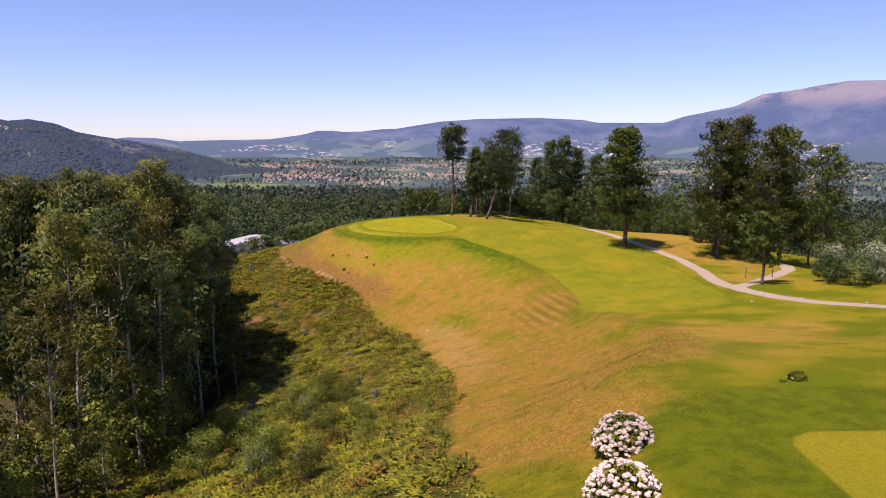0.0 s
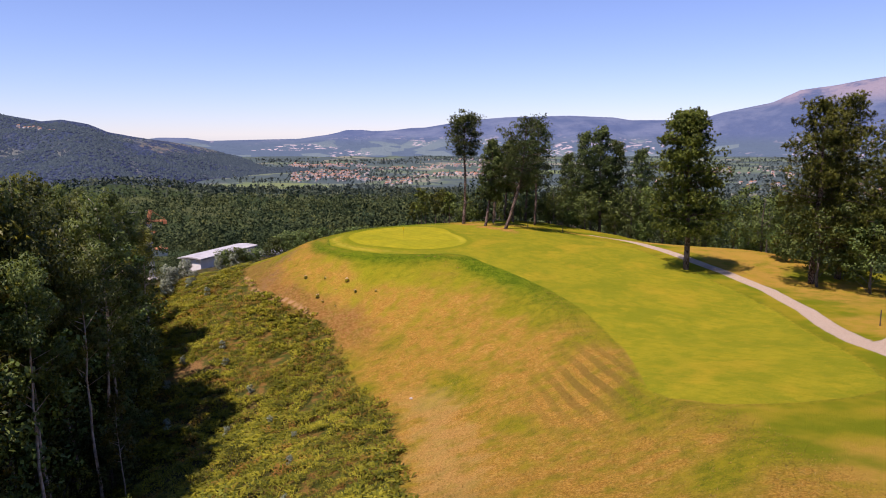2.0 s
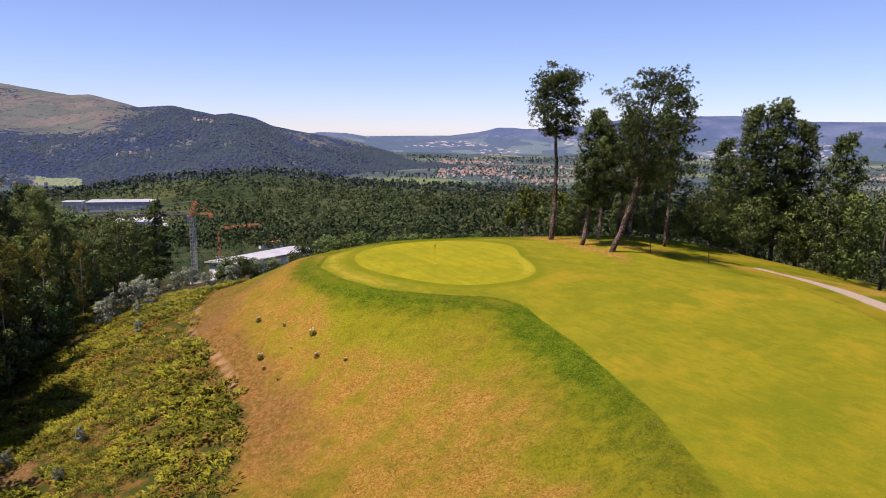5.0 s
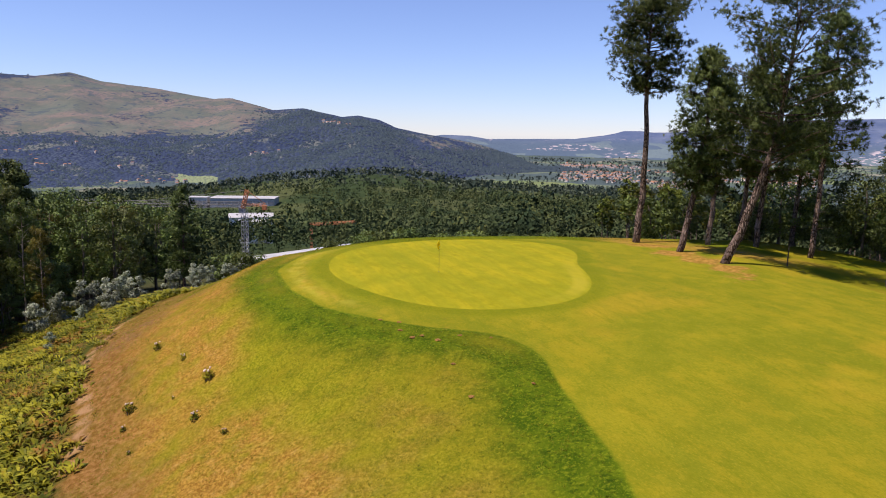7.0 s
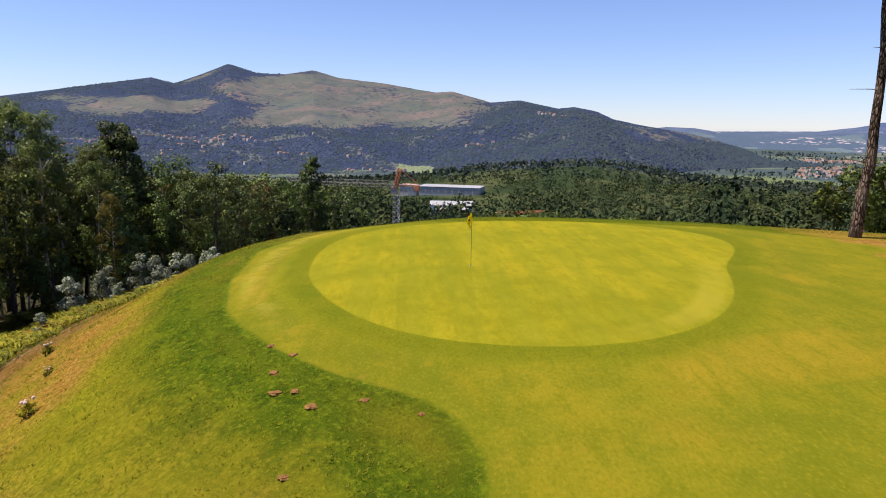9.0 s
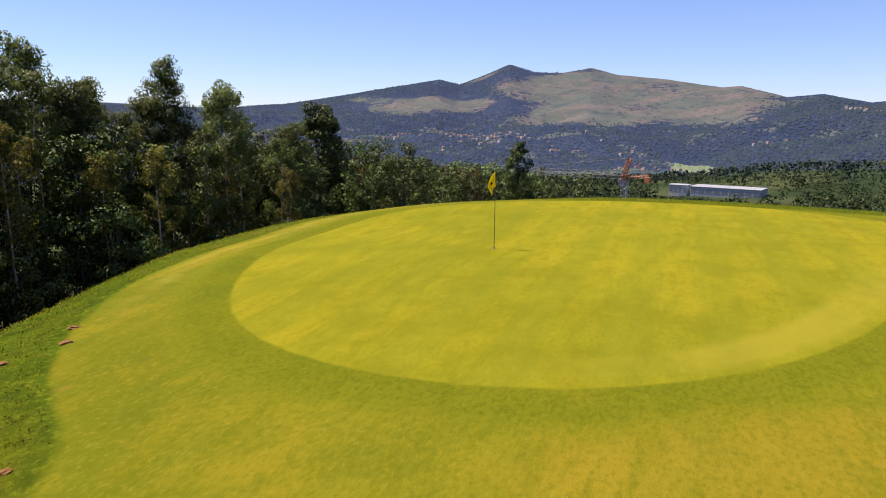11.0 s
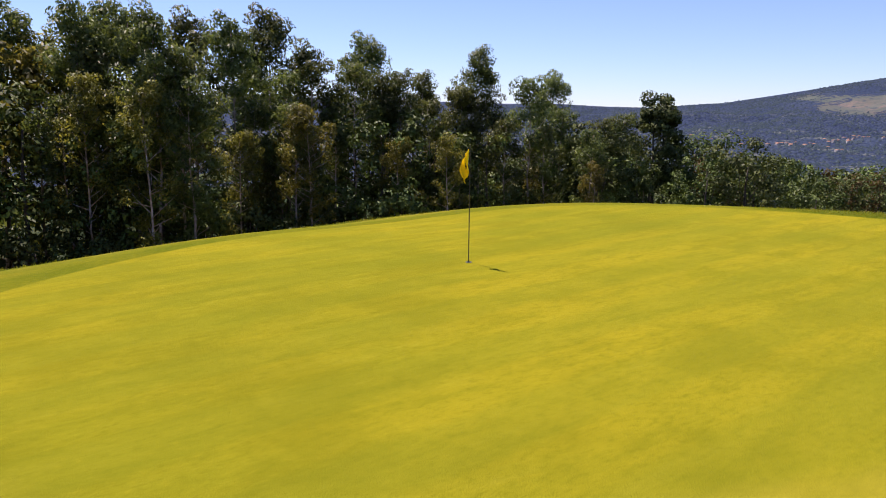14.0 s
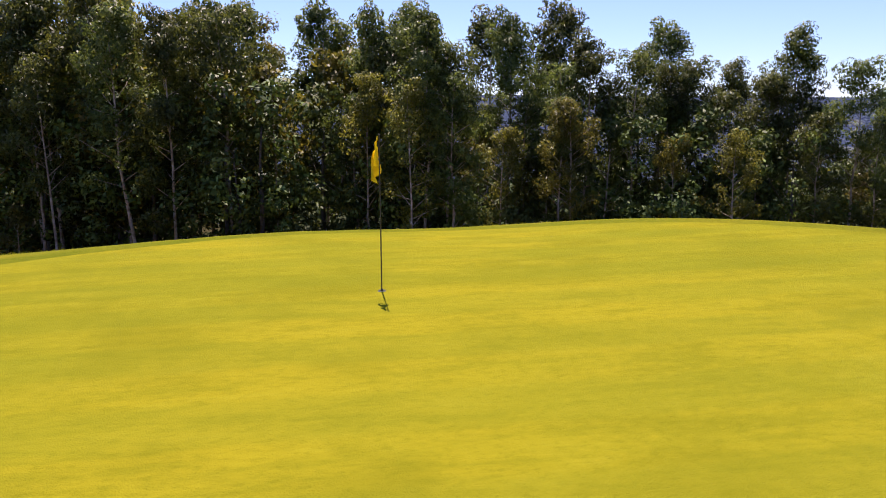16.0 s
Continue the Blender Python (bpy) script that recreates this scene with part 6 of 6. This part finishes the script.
def far_wood(name, label, seed, bearing, reach, spacing, quads, leaf_size, tall, mat, conif=.35, thin=0.0, cell=55):
    rg = np.random.default_rng(seed)
    area = math.radians(bearing[1] - bearing[0]) / 2 * (reach[1] ** 2 - reach[0] ** 2)
    n = int(area / spacing ** 2)
    th = np.radians(rg.uniform(*bearing, n))
    r = np.sqrt(rg.uniform(reach[0] ** 2, reach[1] ** 2, n))
    x, y = -r * np.sin(th), r * np.cos(th)
    d, _ = from_crest(x, y)
    ok = (d > 52) & ~keep_out(x, y) & (lattice(x, y, cell, 21) + rg.uniform(0, .9, n) > -.55 + thin)
    x, y = x[ok], y[ok]
    z = land(x, y)
    n = len(x)
    h = tall * rg.uniform(.65, 1.2, n) * (1 + .2 * lattice(x, y, 70, 22))
    bearing_of = np.degrees(np.arctan2(-x, y))
    h = h * np.where((bearing_of > 22) & (bearing_of < 48) & (np.hypot(x, y) < 195), .5, 1.0)
    w = h * rg.uniform(.26, .42, n)
    cone = rg.random(n) < conif
    lobes = 6
    la = rg.uniform(0, 2 * np.pi, (n, lobes))
    lu = np.linspace(.42, .93, lobes)[None] + rg.normal(0, .05, (n, lobes))
    lr = np.where(cone[:, None], 1.0 - .95 * (lu - .2), np.sqrt(np.clip(1 - (2.1 * lu - 1.3) ** 2, .1, 1))) * rg.uniform(.25, .85, (n, lobes)) * w[:, None]
    lobe_at = np.stack([np.cos(la) * lr, np.sin(la) * lr, lu * h[:, None]], 2)
    lobe_r = rg.uniform(.45, .75, (n, lobes)) * w[:, None] * np.where(cone[:, None], 1.15 - .75 * lu, 1.0)
    at = np.repeat(np.arange(n), quads)
    m = len(at)
    which = rg.integers(0, lobes, m)
    out = rg.normal(size=(m, 3))
    out[:, 2] = np.abs(out[:, 2]) * .9 - .25
    out /= np.linalg.norm(out, axis=1)[:, None]
    c = np.stack([x, y, z], 1)[at] + lobe_at[at, which] + out * lobe_r[at, which][:, None] * rg.uniform(.75, 1.05, m)[:, None] * np.array([1, 1, .85])
    size = leaf_size * (h[at] / tall)
    v, f = blades(rg, c, out + np.array([0, 0, .15]), size, size * .7, .28)
    me = leaf_mesh(name, v, f, mat, out + .22 * rg.normal(size=out.shape) + np.array([0, 0, .1]))
    me.attributes.new("own", "FLOAT", "POINT").data.foreach_set("value", np.repeat(rg.random(n)[at], 4).astype(np.float32))
    ob = new(name, me)
    return tagged(ob, label, "woodland", kind="stuff")


far_wood("valley_wood_close", "mixed woodland of pines and broadleaved trees below the hill", 37, (-48, 62), (75, 185), 7.6, 150, .78, 10.5, M["far_tree"])
far_wood("valley_wood_near", "mixed woodland on the lower slopes", 31, (-48, 62), (185, 330), 7.8, 74, 1.2, 14.5, M["far_tree"])
far_wood("valley_wood_west", "wooded slope beyond the eucalyptus", 35, (62, 150), (95, 260), 10, 26, 2.4, 15, M["far_tree"])
far_wood("valley_wood_middle", "wooded valley floor", 32, (-48, 75), (330, 820), 10.5, 32, 1.9, 14, M["far_tree"])
far_wood("valley_wood_far", "distant woodland on the valley floor", 33, (-42, 70), (820, 1350), 13, 10, 3.8, 11, M["far_tree_hazed"], thin=.15)
far_wood("valley_wood_distant", "scattered distant woodland on the plain", 34, (-40, 22), (1350, 2100), 20, 7, 5.5, 9, M["plain_tree_hazed"], thin=.6, cell=210)
far_wood("plain_wood_distant", "bands of woodland on the distant plain", 36, (-40, 22), (2100, 3600), 28, 6, 7.0, 9, M["plain_tree_hazed"], thin=.7, cell=320)


VILLAGES = [(33.2, .80, .7, 16), (38.5, .36, .5, 7), (47, .10, 2.0, 16), (55, .16, 3.0, 30), (62, .20, 3.0, 40), (70, .26, 3.0, 40), (78, .3, 2.5, 22)]


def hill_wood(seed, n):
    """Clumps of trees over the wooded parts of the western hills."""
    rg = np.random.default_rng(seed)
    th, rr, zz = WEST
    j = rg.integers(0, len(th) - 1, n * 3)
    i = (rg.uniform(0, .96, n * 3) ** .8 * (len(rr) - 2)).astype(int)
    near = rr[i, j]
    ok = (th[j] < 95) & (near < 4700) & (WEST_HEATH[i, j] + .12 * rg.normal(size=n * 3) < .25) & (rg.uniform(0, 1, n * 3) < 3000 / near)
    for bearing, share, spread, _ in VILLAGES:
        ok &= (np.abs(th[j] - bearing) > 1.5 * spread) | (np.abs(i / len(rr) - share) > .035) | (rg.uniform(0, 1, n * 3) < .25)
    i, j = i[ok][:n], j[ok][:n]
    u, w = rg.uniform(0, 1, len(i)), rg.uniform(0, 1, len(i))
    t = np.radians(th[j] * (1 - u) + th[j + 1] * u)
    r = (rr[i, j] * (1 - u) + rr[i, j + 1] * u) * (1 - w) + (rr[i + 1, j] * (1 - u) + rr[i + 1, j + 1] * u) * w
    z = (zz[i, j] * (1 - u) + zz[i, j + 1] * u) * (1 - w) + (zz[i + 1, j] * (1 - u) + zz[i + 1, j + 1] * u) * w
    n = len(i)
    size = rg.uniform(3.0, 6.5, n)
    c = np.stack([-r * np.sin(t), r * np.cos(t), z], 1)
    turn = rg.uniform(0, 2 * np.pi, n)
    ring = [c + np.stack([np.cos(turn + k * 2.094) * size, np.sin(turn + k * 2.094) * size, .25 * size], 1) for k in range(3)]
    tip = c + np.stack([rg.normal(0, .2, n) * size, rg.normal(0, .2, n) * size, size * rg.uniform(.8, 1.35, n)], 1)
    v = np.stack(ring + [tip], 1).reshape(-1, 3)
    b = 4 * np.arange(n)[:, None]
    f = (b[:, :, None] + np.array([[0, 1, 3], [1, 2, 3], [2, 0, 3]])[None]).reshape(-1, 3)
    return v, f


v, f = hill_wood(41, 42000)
tagged(new("hill_wood", mesh("hill_wood", v, f, M["hill_tree_hazed"], shade_smooth=True)), "woods covering the lower western hills, blue haze put into their colour", "woodland", kind="stuff")


def hill_village(seed, spots):
    rg = np.random.default_rng(seed)
    th, rr, zz = WEST
    vs, fs, ws = [], [], []
    for bearing, share, spread, n in spots:
        for _ in range(n):
            j = int(np.clip(np.searchsorted(th, bearing + rg.normal(0, spread)), 0, len(th) - 1))
            i = int(np.clip((share + rg.normal(0, .03)) * (len(rr) - 1), 1, len(rr) - 2))
            t, r, z = math.radians(th[j]), rr[i, j], zz[i, j] - 1
            w, d, h = rg.uniform(7, 12), rg.uniform(6, 9), rg.uniform(5, 8)
            a = rg.uniform(0, math.pi)
            p = np.array([(sx * w / 2, sy * d / 2, k) for k in (0, h) for sx, sy in ((-1, -1), (1, -1), (1, 1), (-1, 1))] + [(-w * .3, 0, h + d * .22), (w * .3, 0, h + d * .22)])
            rot = np.array([[math.cos(a), -math.sin(a), 0], [math.sin(a), math.cos(a), 0], [0, 0, 1]])
            p = p @ rot.T + np.array([-r * math.sin(t), r * math.cos(t), z])
            b = 10 * len(vs)
            vs.append(p)
            for k, f_ in enumerate(([0, 1, 5, 4], [1, 2, 6, 5], [2, 3, 7, 6], [3, 0, 4, 7], [4, 5, 9, 8], [6, 7, 8, 9], [5, 6, 9], [7, 4, 8])):
                fs.append([b + q for q in f_])
                ws.append(0 if k < 4 else 1)
    return np.concatenate(vs), fs, ws


v, f, w = hill_village(12, VILLAGES)
tagged(new("hill_village_houses", mesh("hill_village_houses", v, f, [M["town_wall"], M["town_roof"]], w)), "pale village houses scattered over the distant slopes", "village", kind="stuff")


def ferns(seed, n):
    """Bracken: arching fronds in clumps over the lower bank."""
    rg = np.random.default_rng(seed)
    y = rg.uniform(-122, 14, n)
    x = np.interp(y, FERN_EDGE_Y, FERN_EDGE_X) - rg.uniform(0, 1, n) ** .8 * 26 + 1.2 * lattice(np.zeros(n), y, 3.0, 8)
    d, _ = from_crest(x, y)
    bare = blobs(x, y, EARTH) + .62 * lattice(x, y, 3.4, 9)
    ok = (d > 6) & (x > wood_edge(y) - 3) & (bare < .45)
    x, y = x[ok], y[ok]
    z = land(x, y) + .45 * np.maximum(0, lattice(x, y, 1.5, 16)) + .3 * np.maximum(0, lattice(x, y, 3.1, 17))
    k = 11
    at = np.repeat(np.arange(len(x)), k)
    m = len(at)
    a = rg.uniform(0, 2 * np.pi, m)
    L = rg.uniform(.22, .50, m) * (1 + .5 * lattice(x, y, 5, 10))[at]
    up = np.stack([np.zeros(m), np.zeros(m), np.ones(m)], 1)
    o = np.stack([np.cos(a), np.sin(a), np.zeros(m)], 1)
    s = np.stack([-np.sin(a), np.cos(a), np.zeros(m)], 1)
    p0 = np.stack([x, y, z], 1)[at] + rg.uniform(.02, .4, m)[:, None] * o
    W = (L * .17)[:, None]
    L = L[:, None]
    p1 = p0 + o * L * .35 + up * L * .62
    p2 = p0 + o * L * .95 + up * L * .62
    v = np.stack([p0, p1 - s * W, p2, p1 + s * W], 1).reshape(-1, 3)
    return v, np.arange(4 * m).reshape(-1, 4), up + .6 * o + .3 * rg.normal(size=o.shape)


v, f, rn = ferns(3, 17500)
tagged(new("bracken", leaf_mesh("bracken", v, f, M["fern"], rn)), "yellow-green bracken covering the lower bank", "bracken", kind="stuff")


def tufts(seed, n, inside, height, width, per=4, flat=1.0):
    rg = np.random.default_rng(seed)
    x, y = inside(rg, n)
    z = land(x, y)
    at = np.repeat(np.arange(len(x)), per)
    m = len(at)
    a = rg.uniform(0, 2 * np.pi, m)
    lean = rg.uniform(.1, .8, m) * flat
    h = height * rg.uniform(.5, 1.3, m)
    base = np.stack([x, y, z - .01], 1)[at] + np.stack([rg.normal(0, .05, m), rg.normal(0, .05, m), np.zeros(m)], 1)
    tip = base + np.stack([np.cos(a) * lean * h, np.sin(a) * lean * h, h], 1)
    s = np.stack([-np.sin(a), np.cos(a), np.zeros(m)], 1) * (width * rg.uniform(.6, 1.3, m))[:, None]
    v = np.stack([base - s, base + s, tip], 1).reshape(-1, 3)
    return v, np.arange(3 * m).reshape(-1, 3)


def on_lip(rg, n):
    x, y = rg.uniform(-26, 22, n), rg.uniform(-34, 26, n)
    d, _ = from_crest(x, y)
    ok = (outline_distance(FAIRWAY, x, y) > .1) & (d > -2.6) & (x - np.interp(y, FERN_EDGE_Y, FERN_EDGE_X) > -.5) & (x < 22)
    return x[ok], y[ok]


def on_bank(rg, n):
    x, y = rg.uniform(-12, 30, n), rg.uniform(-112, -30, n)
    d, _ = from_crest(x, y)
    ok = (outline_distance(FAIRWAY, x, y) > .3) & (d > -3) & (x - np.interp(y, FERN_EDGE_Y, FERN_EDGE_X) > -.5)
    return x[ok], y[ok]


v, f = tufts(6, 44000, on_lip, .055, .014, 3)
tagged(new("rough_grass", mesh("rough_grass", v, f, M["grass_blade"])), "longer uneven grass on the bank round the green", "grass", kind="stuff")
v, f = tufts(7, 40000, on_bank, .08, .025, 2)
tagged(new("bank_grass", mesh("bank_grass", v, f, M["dry_blade"])), "long dry grass on the bank below the fairway", "grass", kind="stuff")


def on_crown(rg, n):
    x, y = rg.uniform(-24, 24, n), rg.uniform(-48, 24, n)
    d, _ = from_crest(x, y)
    ok = (outline_distance(FAIRWAY, x, y) > .15) & (d > -4.5) & (x - np.interp(y, FERN_EDGE_Y, FERN_EDGE_X) > .5) & (x < 22) & (lattice(x, y, 1.6, 14) + .5 * lattice(x, y, .5, 15) > -.1)
    return x[ok], y[ok]


v, f = tufts(8, 42000, on_crown, .05, .016, 5, 2.6)
tagged(new("tussock_grass", mesh("tussock_grass", v, f, M["grass_blade"])), "bright green grass tussocks along the lip of the green", "grass", kind="stuff")
